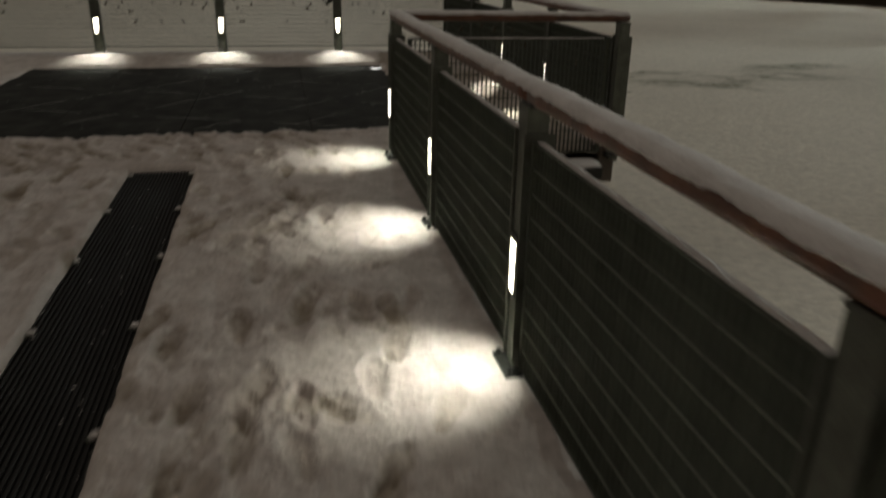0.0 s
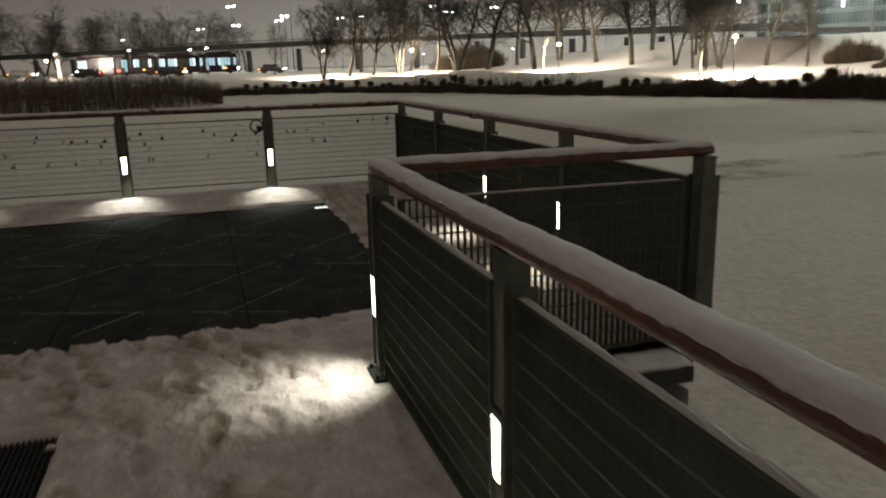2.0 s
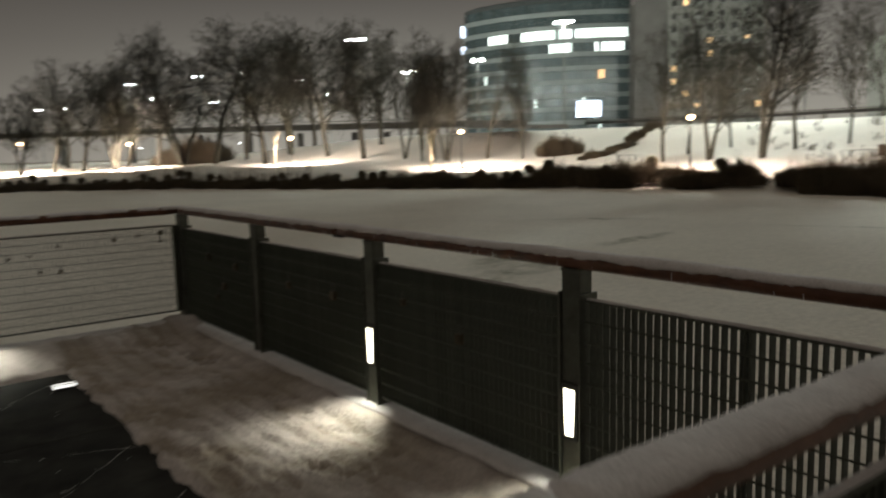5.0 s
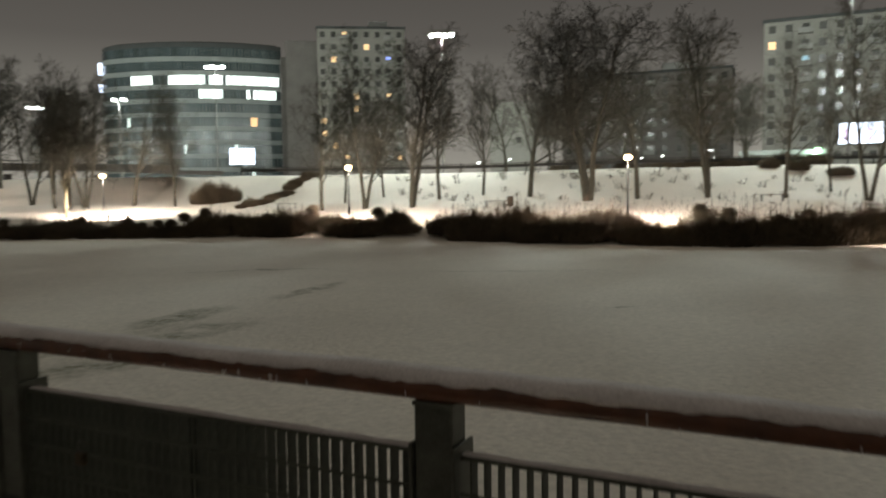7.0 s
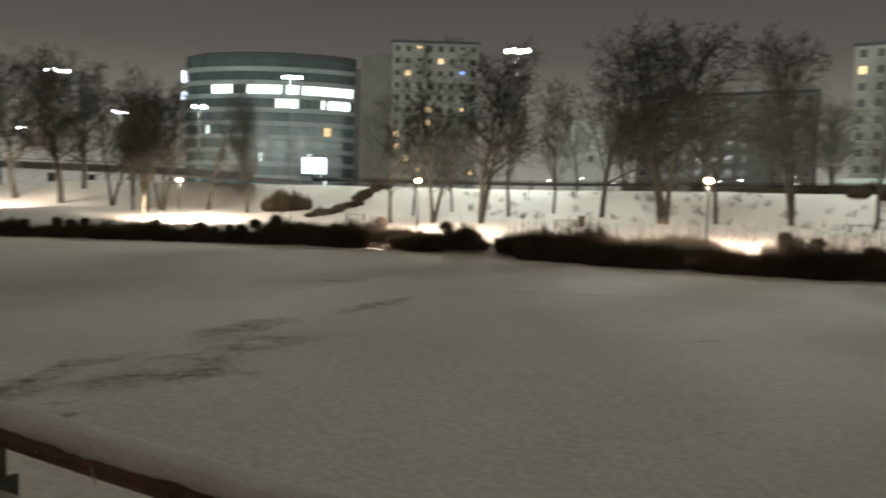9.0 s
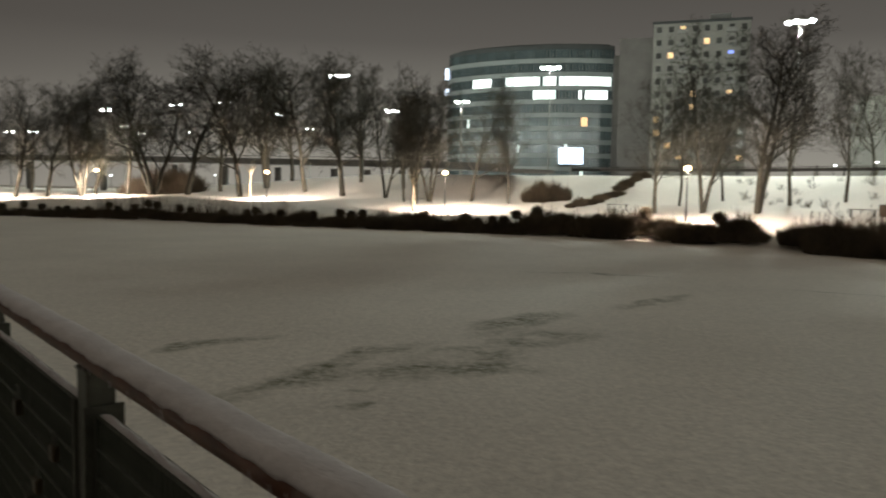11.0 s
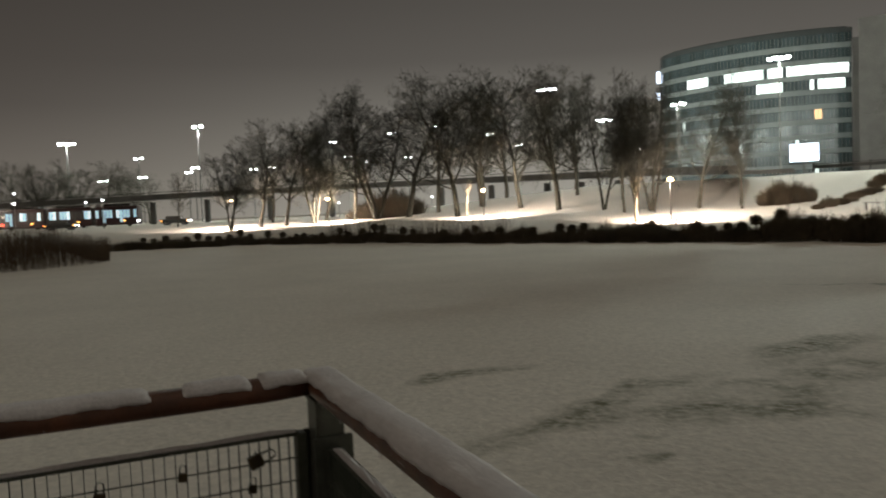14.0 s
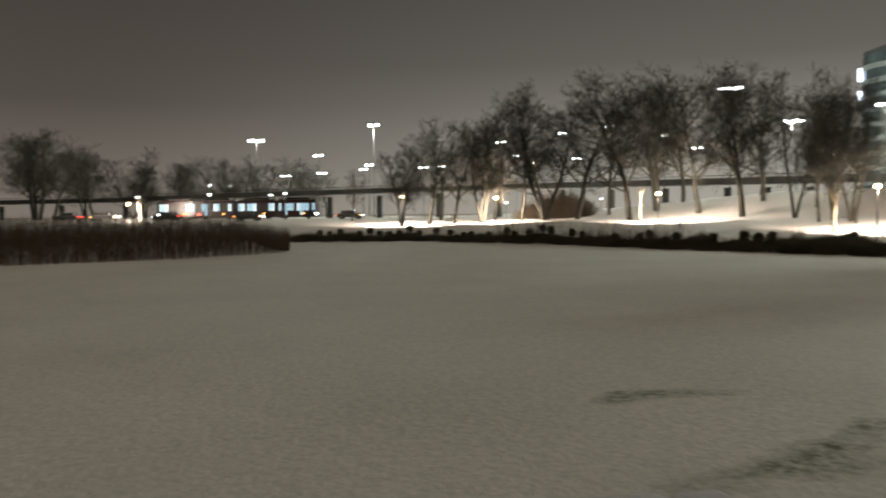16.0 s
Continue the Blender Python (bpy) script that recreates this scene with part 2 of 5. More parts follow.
def box(cx, cy, cz, sx, sy, sz, bevel=0.0, bm=None, turn=0.0):
    bm = bm or bmesh.new()
    made = bmesh.ops.create_cube(bm, size=1, matrix=pose(cx, cy, cz, 0, 0, turn) @ Matrix.Diagonal((sx, sy, sz, 1)))
    if bevel:
        edges = list({e for v in made["verts"] for e in v.link_edges})
        bmesh.ops.bevel(bm, geom=edges, offset=bevel, segments=2, affect="EDGES", profile=0.5)
    return bm


def rod(p, q, r0, r1=None, n=8, bm=None):
    bm = bm or bmesh.new()
    p, q = Vector(p), Vector(q)
    d = q - p
    m = Matrix.Translation((p + q) / 2) @ d.to_track_quat("Z", "Y").to_matrix().to_4x4()
    bmesh.ops.create_cone(bm, cap_ends=True, segments=n, radius1=r0, radius2=r0 if r1 is None else r1, depth=d.length, matrix=m)
    return bm


def sweep(points, rings):
    """A closed skin through equal rings, one ring a point."""
    verts, faces = [], []
    n = len(rings[0])
    for ring in rings:
        verts += ring
    for i in range(len(rings) - 1):
        for j in range(n):
            k = (j + 1) % n
            faces.append((i * n + j, i * n + k, (i + 1) * n + k, (i + 1) * n + j))
    faces.append(tuple(range(n))[::-1])
    faces.append(tuple(range((len(rings) - 1) * n, len(rings) * n)))
    return verts, faces


def thing(name, label, category, at=(0, 0, 0), turn=0.0, group="", kind=""):
    ob = new(name)
    ob.matrix_basis = pose(*at, 0, 0, turn)
    return tagged(ob, label, category, group, kind)


TABLES = {}


def smooth_noise(x, y, seed):
    """Value noise on arrays, about -1 to 1."""
    if seed not in TABLES:
        TABLES[seed] = np.random.RandomState(seed).rand(256, 256) * 2 - 1
    table = TABLES[seed]
    xi, yi = np.floor(x).astype(int), np.floor(y).astype(int)
    fx, fy = x - xi, y - yi
    fx, fy = fx * fx * (3 - 2 * fx), fy * fy * (3 - 2 * fy)
    g = lambda a, b: table[a % 256, b % 256]
    return (g(xi, yi) * (1 - fx) + g(xi + 1, yi) * fx) * (1 - fy) + (g(xi, yi + 1) * (1 - fx) + g(xi + 1, yi + 1) * fx) * fy


# ---------------------------------------------------------------- ground: pond, banks, embankment, one sheet to the horizon
SHORE = [(55, -12), (50, 3), (45, 11), (44, 20), (46.5, 33), (46, 43), (43.4, 49.3), (39.9, 57.6), (34, 68.5), (28.4, 81.7), (18, 97),
         (3, 101), (-6, 98), (-4, 84), (2.2, 79), (1.8, 75.5), (-4.5, 70.5), (-9.3, 68.2), (-25, 62), (-45, 45), (-45, 5), (-20, -9),
         (20, -12)]


def shore_distance(x, y):
    """Metres outside the pond's edge, negative on the ice."""
    best = np.full(x.shape, 1e9)
    inside = np.zeros(x.shape, bool)
    for (ax, ay), (bx, by) in zip(SHORE, SHORE[1:] + SHORE[:1]):
        dx, dy = bx - ax, by - ay
        k = np.clip(((x - ax) * dx + (y - ay) * dy) / (dx * dx + dy * dy), 0, 1)
        best = np.minimum(best, np.hypot(x - ax - k * dx, y - ay - k * dy))
        cross = ((ay > y) != (by > y)) & (x < (bx - ax) * (y - ay) / ((by - ay) or 1e-9) + ax)
        inside ^= cross
    return np.where(inside, -best, best)


def step01(a, b, v):
    k = np.clip((v - a) / (b - a), 0, 1)
    return k * k * (3 - 2 * k)


def ground_height(x, y):
    x, y = np.asarray(x, float), np.asarray(y, float)
    s = shore_distance(x, y) + 0.5 * smooth_noise(x * 0.4, y * 0.4, 3)
    az = np.degrees(np.arctan2(x, y))
    bank = np.where((az > -20) & (az < 120), step01(14, 34, az), 0.0)
    h = -1.5 + 1.05 * step01(0, 3.5, s) + 1.2 * np.clip((s - 3.5) / 13, 0, 1) + 0.3 * step01(30, 80, s)
    h = h + bank * 3.1 * step01(17, 33, s)
    h = h + np.where(s > 0.5, 0.06 * smooth_noise(x * 0.3, y * 0.3, 4) + 0.03 * smooth_noise(x * 1.1, y * 1.1, 5), 0)
    return h


def make_ground():
    radii = np.concatenate([np.linspace(0.5, 30, 16), np.linspace(32, 110, 92), np.geomspace(114, 2600, 34)])
    az = np.radians(np.concatenate([np.linspace(-40, 105, 260), np.linspace(107, 318, 60)]))
    a, r = np.meshgrid(az, radii)
    x, y = r * np.sin(a), r * np.cos(a)
    z = ground_height(x, y)
    na = len(az)
    verts = np.stack([x, y, z], -1).reshape(-1, 3).tolist()
    faces = []
    for i in range(len(radii) - 1):
        for j in range(na):
            k = (j + 1) % na
            faces.append((i * na + j, (i + 1) * na + j, (i + 1) * na + k, i * na + k))
    verts.append((0, 0, -1.5))
    c = len(verts) - 1
    for j in range(na):
        faces.append((c, j, (j + 1) % na))
    ob = part("ground", (verts, faces), FIELD, smooth=True)
    tagged(ob, "snow-covered frozen pond and sloping white banks at night", "ground", kind="structure")


make_ground()


def gz(x, y):
    return float(ground_height(np.array([x]), np.array([y]))[0])


# ---------------------------------------------------------------- the viewing platform
XW, XR, YC, YE = 0.96, 2.71, 7.50, 13.75      # walkway rail, terrace rail, corner, far rail
HAND = 1.079                                  # underside of the handrail

deck = thing("floor_deck", "timber viewing deck on piles over the frozen pond", "deck", kind="structure")
part("walkway_slab", box(-2.5, 0.7, -0.13, 7.1, 13.6, 0.2), TIMBER, deck)
part("terrace_slab", box(-2.65, 10.7, -0.131, 10.9, 6.4, 0.2), TIMBER, deck)
for px in (-7.5, -5, -2.5, 0, 0.8, 2.5):
    for py in (-5, -1, 3, 7.3, 10.5, 13.6):
        if px < 1 or py > 7:
            part("pile", rod((px, py, -1.7), (px, py, -0.2), 0.11, n=10), TIMBER, deck)
for px in (-6, -3, -0.2):
    part("beam", box(px, 0.7, -0.32, 0.16, 13.4, 0.18), TIMBER, deck)
for py in (8.0, 10.6, 13.4):
    part("beam", box(-2.65, py, -0.32, 10.6, 0.16, 0.18), TIMBER, deck)

SQ = (-3.2, 1.53, 8.61, 12.98)                # dark floor field
ST = (-1.04, -0.562, -5.5, 7.47)              # ribbed strip


def make_deck_snow():
    # finer where the walk passes close by
    xs = np.concatenate([np.arange(-7.9, -3.0, 0.05), np.arange(-3.0, 2.74, 0.02)])
    ys = np.concatenate([np.arange(-5.6, 0.9, 0.06), np.arange(0.9, 9.0, 0.02), np.arange(9.0, 13.82, 0.035)])
    x, y = np.meshgrid(xs, ys)
    h = 0.042 + 0.010 * smooth_noise(x * 1.3, y * 1.3, 11) + 0.007 * smooth_noise(x * 4.5, y * 4.5, 12) + 0.004 * smooth_noise(x * 11, y * 11, 13)
    rng = random.Random(7)
    worn = np.clip(1 - np.abs(x - 0.05) / 1.1, 0, 1) * step01(9.2, 7.0, y) + np.clip(1 - np.abs(x + 1.9) / 0.8, 0, 1) * step01(9.0, 7.0, y)
    h += 0.008 * (0.35 + worn) * smooth_noise(x * 9, y * 4.2, 14) + 0.006 * smooth_noise(x * 13, y * 11, 17)
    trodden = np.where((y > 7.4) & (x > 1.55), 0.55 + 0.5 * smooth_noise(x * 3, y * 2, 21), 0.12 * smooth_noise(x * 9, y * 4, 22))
    for k in range(700):
        if k < 520:
            cx, cy = rng.choice((rng.gauss(0.05, 0.42), rng.gauss(-1.8, 0.5))), rng.uniform(0.5, 8.9)
        elif k < 620:
            cx, cy = rng.uniform(1.55, 2.45), rng.uniform(7.8, 13.3)
        else:
            cx, cy = rng.uniform(-3, 1.5), rng.uniform(7.6, 8.7)
        if cx > XW - 0.3 and cy < YC:
            continue
        turn = rng.gauss(0, 0.35) + (0.5 if cy > 7.6 else 0)
        i0, i1 = np.searchsorted(ys, cy - 0.25), np.searchsorted(ys, cy + 0.25)
        j0, j1 = np.searchsorted(xs, cx - 0.25), np.searchsorted(xs, cx + 0.25)
        dx, dy = x[i0:i1, j0:j1] - cx, y[i0:i1, j0:j1] - cy
        u, v = dx * math.cos(turn) + dy * math.sin(turn), -dx * math.sin(turn) + dy * math.cos(turn)
        # a sole narrow at the arch, sharp-walled, with a pushed-up rim; now and then the heel edge cuts to the boards
        waist = 0.047 + 0.009 * np.cos((v - 0.05) * 26)
        q = np.hypot(u / waist, v / 0.145)
        deep = rng.uniform(0.005, 0.017)
        h[i0:i1, j0:j1] += -deep * step01(1.08, 0.90, q) + 0.5 * deep * np.exp(-((q - 1.28) / 0.16) ** 2)
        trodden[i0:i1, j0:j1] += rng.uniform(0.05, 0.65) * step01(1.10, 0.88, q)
        if rng.random() < 0.36:
            edge = np.exp(-((q - 0.95) / 0.10) ** 2) * step01(0.02, 0.10, v * rng.choice((-1, 1)))
            h[i0:i1, j0:j1] -= 0.040 * edge
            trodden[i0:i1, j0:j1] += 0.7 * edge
    # the boards of the terrace's side show through the thin snow as low grooves
    across = np.abs((x - 1.60) / 0.145 - np.round((x - 1.60) / 0.145)) * 0.145
    boards = np.where((y > 7.6) & (x > 1.56) & (x < 2.5), np.exp(-(across / 0.015) ** 2), 0) * (0.6 + 0.4 * smooth_noise(x * 2, y * 1.7, 31))
    h -= 0.016 * boards
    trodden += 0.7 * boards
    # swept clear over the dark field and the strip, with ragged edges
    rag = 0.025 * smooth_noise(x * 3, y * 3, 15) + 0.022 * smooth_noise(x * 12, y * 12, 16)
    for (x0, x1, y0, y1), soft in ((SQ, 1.0), (ST, 0.06)):
        d = np.minimum(np.minimum(x - x0, x1 - x), np.minimum(y - y0, y1 - y)) + rag * soft
        h = np.where(d > 0, np.maximum(np.minimum(h, 0.034) - (0.8 if soft == 1.0 else 1.6) * d - 0.012, -0.03), h)
    # banked up at the far kerb
    h = h + 0.07 * step01(13.15, 13.55, y) + np.where(y > 7.6, 0.05 * step01(2.42, 2.58, x), 0)
    keep = ~((x > XW + 0.07) & (y < YC - 0.06))
    idx = -np.ones(x.shape, int)
    idx[keep] = np.arange(keep.sum())
    verts = np.stack([x[keep], y[keep], h[keep]], -1).tolist()
    quad = keep[:-1, :-1] & keep[1:, :-1] & keep[:-1, 1:] & keep[1:, 1:]
    high = np.maximum(np.maximum(h[:-1, :-1], h[1:, :-1]), np.maximum(h[:-1, 1:], h[1:, 1:]))
    quad &= high > -0.024
    i, j = np.nonzero(quad)
    faces = np.stack([idx[i, j], idx[i, j + 1], idx[i + 1, j + 1], idx[i + 1, j]], -1).tolist()
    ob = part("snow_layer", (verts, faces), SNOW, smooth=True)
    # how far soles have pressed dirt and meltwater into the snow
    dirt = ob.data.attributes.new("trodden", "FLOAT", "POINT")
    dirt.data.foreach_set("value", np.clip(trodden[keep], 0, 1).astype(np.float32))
    tagged(ob, "trampled snow with footprints lying on the deck", "snow", kind="structure")


make_deck_snow()

# dark floor field: large black plates with thin joints, set on the diagonal lines of their bracing
field = thing("dark_floor_field", "black floor plates swept clear, thin snowy joints and specks", "floor", kind="structure")
x0, x1, y0, y1 = SQ
nx, ny = 4, 3
pw, ph = (x1 - x0) / nx, (y1 - y0) / ny
plate_mesh = mesh_of("floor_plate", box(0, 0, 0, pw - 0.006, ph - 0.006, 0.03, 0.003), PLATE)
for i in range(nx):
    for j in range(ny):
        shared("floor_plate", plate_mesh, field, pose(x0 + (i + 0.5) * pw, y0 + (j + 0.5) * ph, -0.012))
rng = random.Random(21)


def snow_thread(p, q, seed):
    """A broken thread of snow drifted into a scratch, low and uneven."""
    r = random.Random(seed)
    n = max(4, int((Vector(q) - Vector(p)).length / 0.05))
    verts, faces = [], []
    d = (Vector(q) - Vector(p)).normalized()
    side = Vector((-d.y, d.x, 0))
    for i in range(n):
        if r.random() < 0.45 + 0.4 * math.sin(i * 0.23 + seed):
            continue
        c = Vector(p).lerp(Vector(q), i / n)
        w, ln = r.uniform(0.0005, 0.0016), r.uniform(0.04, 0.13)
        c = c + side * r.gauss(0, 0.006)
        b = len(verts)
        for s, f in ((-1, -1), (1, -1), (1, 1), (-1, 1)):
            v = c + side * s * w + d * f * ln / 2
            verts.append((v.x, v.y, 0.0035))
        verts.append((c.x, c.y, 0.0055))
        faces += [(b, b + 1, b + 4), (b + 1, b + 2, b + 4), (b + 2, b + 3, b + 4), (b + 3, b, b + 4)]
    return verts, faces


lines = [((-3.0, 11.6, 0), (1.5, 9.9, 0)), ((-2.0, 9.2, 0), (1.4, 12.8, 0)), ((-0.7, 8.9, 0), (1.5, 11.2, 0)), ((-3.0, 9.6, 0), (0.1, 13.0, 0)),
         ((-3.1, 13.0, 0), (1.5, 11.1, 0)), ((-2.9, 10.2, 0), (0.6, 8.9, 0)), ((0.1, 8.9, 0), (1.5, 10.4, 0))]
for k, (p, q) in enumerate(lines):
    part("snow_thread", snow_thread(p, q, 40 + k), THIN_SNOW, field)


def specks(count, area, zs, seed, size=(0.006, 0.022)):
    r = random.Random(seed)
    verts, faces = [], []
    for _ in range(count):
        cx, cy = r.uniform(area[0], area[1]), r.uniform(area[2], area[3])
        if r.random() < 0.5:
            cy = area[2] + (area[3] - area[2]) * r.random() ** 3
        s, b, n = r.uniform(*size), len(verts), 5
        for i in range(n):
            a = 6.283 * i / n + r.random() * 0.6
            verts.append((cx + s * r.uniform(0.6, 1.3) * math.cos(a), cy + s * r.uniform(0.6, 1.3) * math.sin(a), zs))
        verts.append((cx, cy, zs + s * 0.35))
        faces += [(b + i, b + (i + 1) % n, b + n) for i in range(n)]
    return verts, faces


tagged(part("snow_specks", specks(120, SQ, 0.0035, 5, (0.004, 0.011)), THIN_SNOW), "scattered crumbs of snow on the black floor", "snow", kind="stuff")

# ribbed walkway strip
strip = thing("ribbed_floor_strip", "black ribbed rubber strip let into the snowy walkway", "mat", kind="structure")
sx0, sx1, sy0, sy1 = ST
part("strip_base", box((sx0 + sx1) / 2, (sy0 + sy1) / 2, -0.014, sx1 - sx0, sy1 - sy0, 0.02), MAT, strip)
rib_mesh = mesh_of("rib", box(0, 0, 0, 0.012, sy1 - sy0 - 0.02, 0.014, 0.003), MAT)
for k in range(20):
    shared("rib", rib_mesh, strip, pose(sx0 + 0.014 + k * (sx1 - sx0 - 0.028) / 19, (sy0 + sy1) / 2, 0.001))
crumb_mesh = mesh_of("clamp_snow", box(0, 0, 0.004, 0.034, 0.026, 0.018, 0.006), SOFT_SNOW)
clip_mesh = mesh_of("clamp", box(0, 0, 0, 0.045, 0.03, 0.016, 0.004), STEEL)
for k in range(12):
    for cx in (sx0 + 0.03, sx1 - 0.03):
        shared("clamp", clip_mesh, strip, pose(cx, 7.32 - k * 0.82, 0.010, 0, 0, 20 * (k % 3)))
        shared("clamp_snow", crumb_mesh, strip, pose(cx + 0.006, 7.325 - k * 0.82, 0.018, 0, 0, 57 * (k % 5)))
tagged(part("snow_streaks", specks(110, (sx0, sx1, 1.5, sy1), 0.008, 8, (0.002, 0.009)), SOFT_SNOW), "fine snow left between rubber ribs", "snow",
       kind="stuff")

# recessed floor light at the corner of the dark field
fl = thing("floor_light", "small louvred floor light recessed in the deck corner", "light", (1.42, 12.62, 0.0))
part("frame", box(0, 0, 0.006, 0.17, 0.13, 0.016, 0.003), DARK_STEEL, fl)
part("lens", box(0, 0, 0.013, 0.14, 0.10, 0.008), emitter("floor_light_lens", (1.0, 1.0, 0.95), 1.6), fl, "glowing white lens")
for k in range(3):
    part("louvre", box(-0.045 + 0.045 * k, 0, 0.019, 0.006, 0.10, 0.006), DARK_STEEL, fl)
part("louvre", box(0, 0, 0.0195, 0.14, 0.006, 0.006), DARK_STEEL, fl)

# kerbs under the terrace rails, with snow lying on them
kerb = thing("kerb", "low deck kerb under the railing, heaped with snow", "kerb", kind="structure")
part("kerb_side", box(XR, (YC + YE) / 2, 0.03, 0.16, YE - YC + 0.2, 0.12, 0.01), TIMBER, kerb)
part("kerb_far", box(-2.62, YE, 0.03, 10.4, 0.16, 0.12, 0.01), TIMBER, kerb)


def snow_ridge(p, q, wide, low, high, seed, step=0.05, bare=0.0, floor_z=None):
    """A cap of snow along a line: rounded, uneven, with a few bare places."""
    r = random.Random(seed)
    p, q = Vector(p), Vector(q)
    d = (q - p).normalized()
    side = Vector((-d.y, d.x, 0))
    n = max(3, int((q - p).length / step))
    ph = [r.uniform(0, 6.28) for _ in range(6)]
    verts, faces, m = [], [], 7
    for i in range(n + 1):
        s = (q - p).length * i / n
        wob = 0.5 * math.sin(s * 3.1 + ph[0]) + 0.3 * math.sin(s * 7.7 + ph[1]) + 0.2 * math.sin(s * 17 + ph[2])
        tall = high * (1 + 0.22 * wob)
        w = wide * (1 + 0.06 * math.sin(s * 9 + ph[3]) + 0.04 * r.uniform(-1, 1))
        if bare and math.sin(s * 2.3 + ph[4]) + 0.6 * math.sin(s * 5.9 + ph[5]) > bare:
            tall, w = high * 0.12, wide * 0.75
        if i in (0, n):
            tall *= 0.6
        c = p.lerp(q, i / n)
        for k in range(m):
            a = math.pi * k / (m - 1)
            v = c + side * (w * math.cos(a))
            z = c.z + low * abs(math.cos(a)) ** 3 + tall * math.sin(a) ** 0.7 + (r.uniform(-1, 1) * 0.0025 if 0 < k < m - 1 else 0)
            verts.append((v.x, v.y, z))
    for i in range(n):
        for k in range(m - 1):
            faces.append((i * m + k, i * m + k + 1, (i + 1) * m + k + 1, (i + 1) * m + k))
        faces.append((i * m + m - 1, i * m, (i + 1) * m, (i + 1) * m + m - 1))
    faces.append(tuple(range(m))[::-1])
    faces.append(tuple(n * m + k for k in range(m)))
    return verts, faces


for p, q, seed in (((XR, YC - 0.05, 0.09), (XR, YE, 0.09), 3), ((XR, YE, 0.09), (-7.8, YE, 0.09), 4)):
    ob = part("kerb_snow", snow_ridge(p, q, 0.10, 0.0, 0.035, seed), SOFT_SNOW, smooth=True)
    tagged(ob, "ridge of clean snow lying on the deck kerb", "snow")


# ---- railing: posts, bar-grating panels, handrails
def make_post(light):
    """One post, inward side at -y, base at the origin."""
    post = thing("railing_post", "galvanised steel railing post with a glowing light slot" if light else "plain galvanised steel railing post on the deck",
                 "post", group="railing posts")
    part("column", box(0, 0, HAND / 2, 0.100, 0.080, HAND, 0.006), STEEL, post)
    for s in (-1, 1):
        part("side_flat", box(s * 0.056, 0.004, 0.53, 0.010, 0.112, 0.90, 0.003), STEEL, post)
    part("base_plate", box(0, 0, 0.046, 0.20, 0.17, 0.016, 0.004), DARK_STEEL, post)
    for s in (-1, 1):
        for f in (-1, 1):
            part("bolt", rod((s * 0.078, f * 0.064, 0.05), (s * 0.078, f * 0.064, 0.072), 0.011, n=6), DARK_STEEL, post)
    part("saddle", box(0, 0, HAND - 0.004, 0.108, 0.086, 0.012, 0.003), STEEL, post)
    if light:
        part("light_housing", box(0, -0.043, 0.47, 0.088, 0.016, 0.25, 0.004), DARK_STEEL, post)
        bm = bmesh.new()
        v = [bm.verts.new(c) for c in ((-0.022, -0.053, 0.365), (0.022, -0.053, 0.365), (0.030, -0.053, 0.565), (-0.030, -0.053, 0.565),
                                       (-0.022, -0.050, 0.365), (0.022, -0.050, 0.365), (0.030, -0.050, 0.565), (-0.030, -0.050, 0.565))]
        for f in ((0, 1, 2, 3), (7, 6, 5, 4), (4, 5, 1, 0), (5, 6, 2, 1), (6, 7, 3, 2), (7, 4, 0, 3)):
            bm.faces.new([v[i] for i in f])
        part("light_slot", bm, GLOW_POST, post, "glowing warm white light slot")
        lamp = new("slot_lamp", bpy.data.lights.new("slot_lamp", "SPOT"))
        lamp.data.energy, lamp.data.color, lamp.data.spot_size, lamp.data.spot_blend = 23, (0.97, 1.0, 0.84), radians(90), 1.0
        lamp.data.shadow_soft_size = 0.03
        lamp.parent = post
        lamp.matrix_basis = look((0, -0.075, 0.50), (0, -0.36, 0.0))
    return post


lit_proto, plain_proto = make_post(True), make_post(False)
used = {True: False, False: False}


def put_post(x, y, turn, light, z=0.0):
    proto = lit_proto if light else plain_proto
    m = pose(x, y, z, 0, 0, turn)
    if not used[light]:
        used[light] = True
        proto.matrix_basis = m
        return proto
    return copy_thing(proto, m)


WALK_Y = [YC + 0.04, 5.88, 4.22, 2.55, 0.88, -0.80, -2.48]
SIDE_Y = [YC - 0.04, 9.0, 10.55, 12.12]
FAR_X = [0.98, -0.73, -2.45, -4.17, -5.89, -7.6]
for y in WALK_Y:
    put_post(XW, y, -90, True)
put_post(XR + 0.012, YC - 0.10, -90, False)
put_post(XR, SIDE_Y[1], -90, True)
put_post(XR, SIDE_Y[2], -90, True)
put_post(XR, SIDE_Y[3], -90, False)
put_post(XR, YE - 0.03, -90, False)
for x in FAR_X:
    put_post(x, YE, 0, True, 0.04)

PANEL_TOP = 0.95


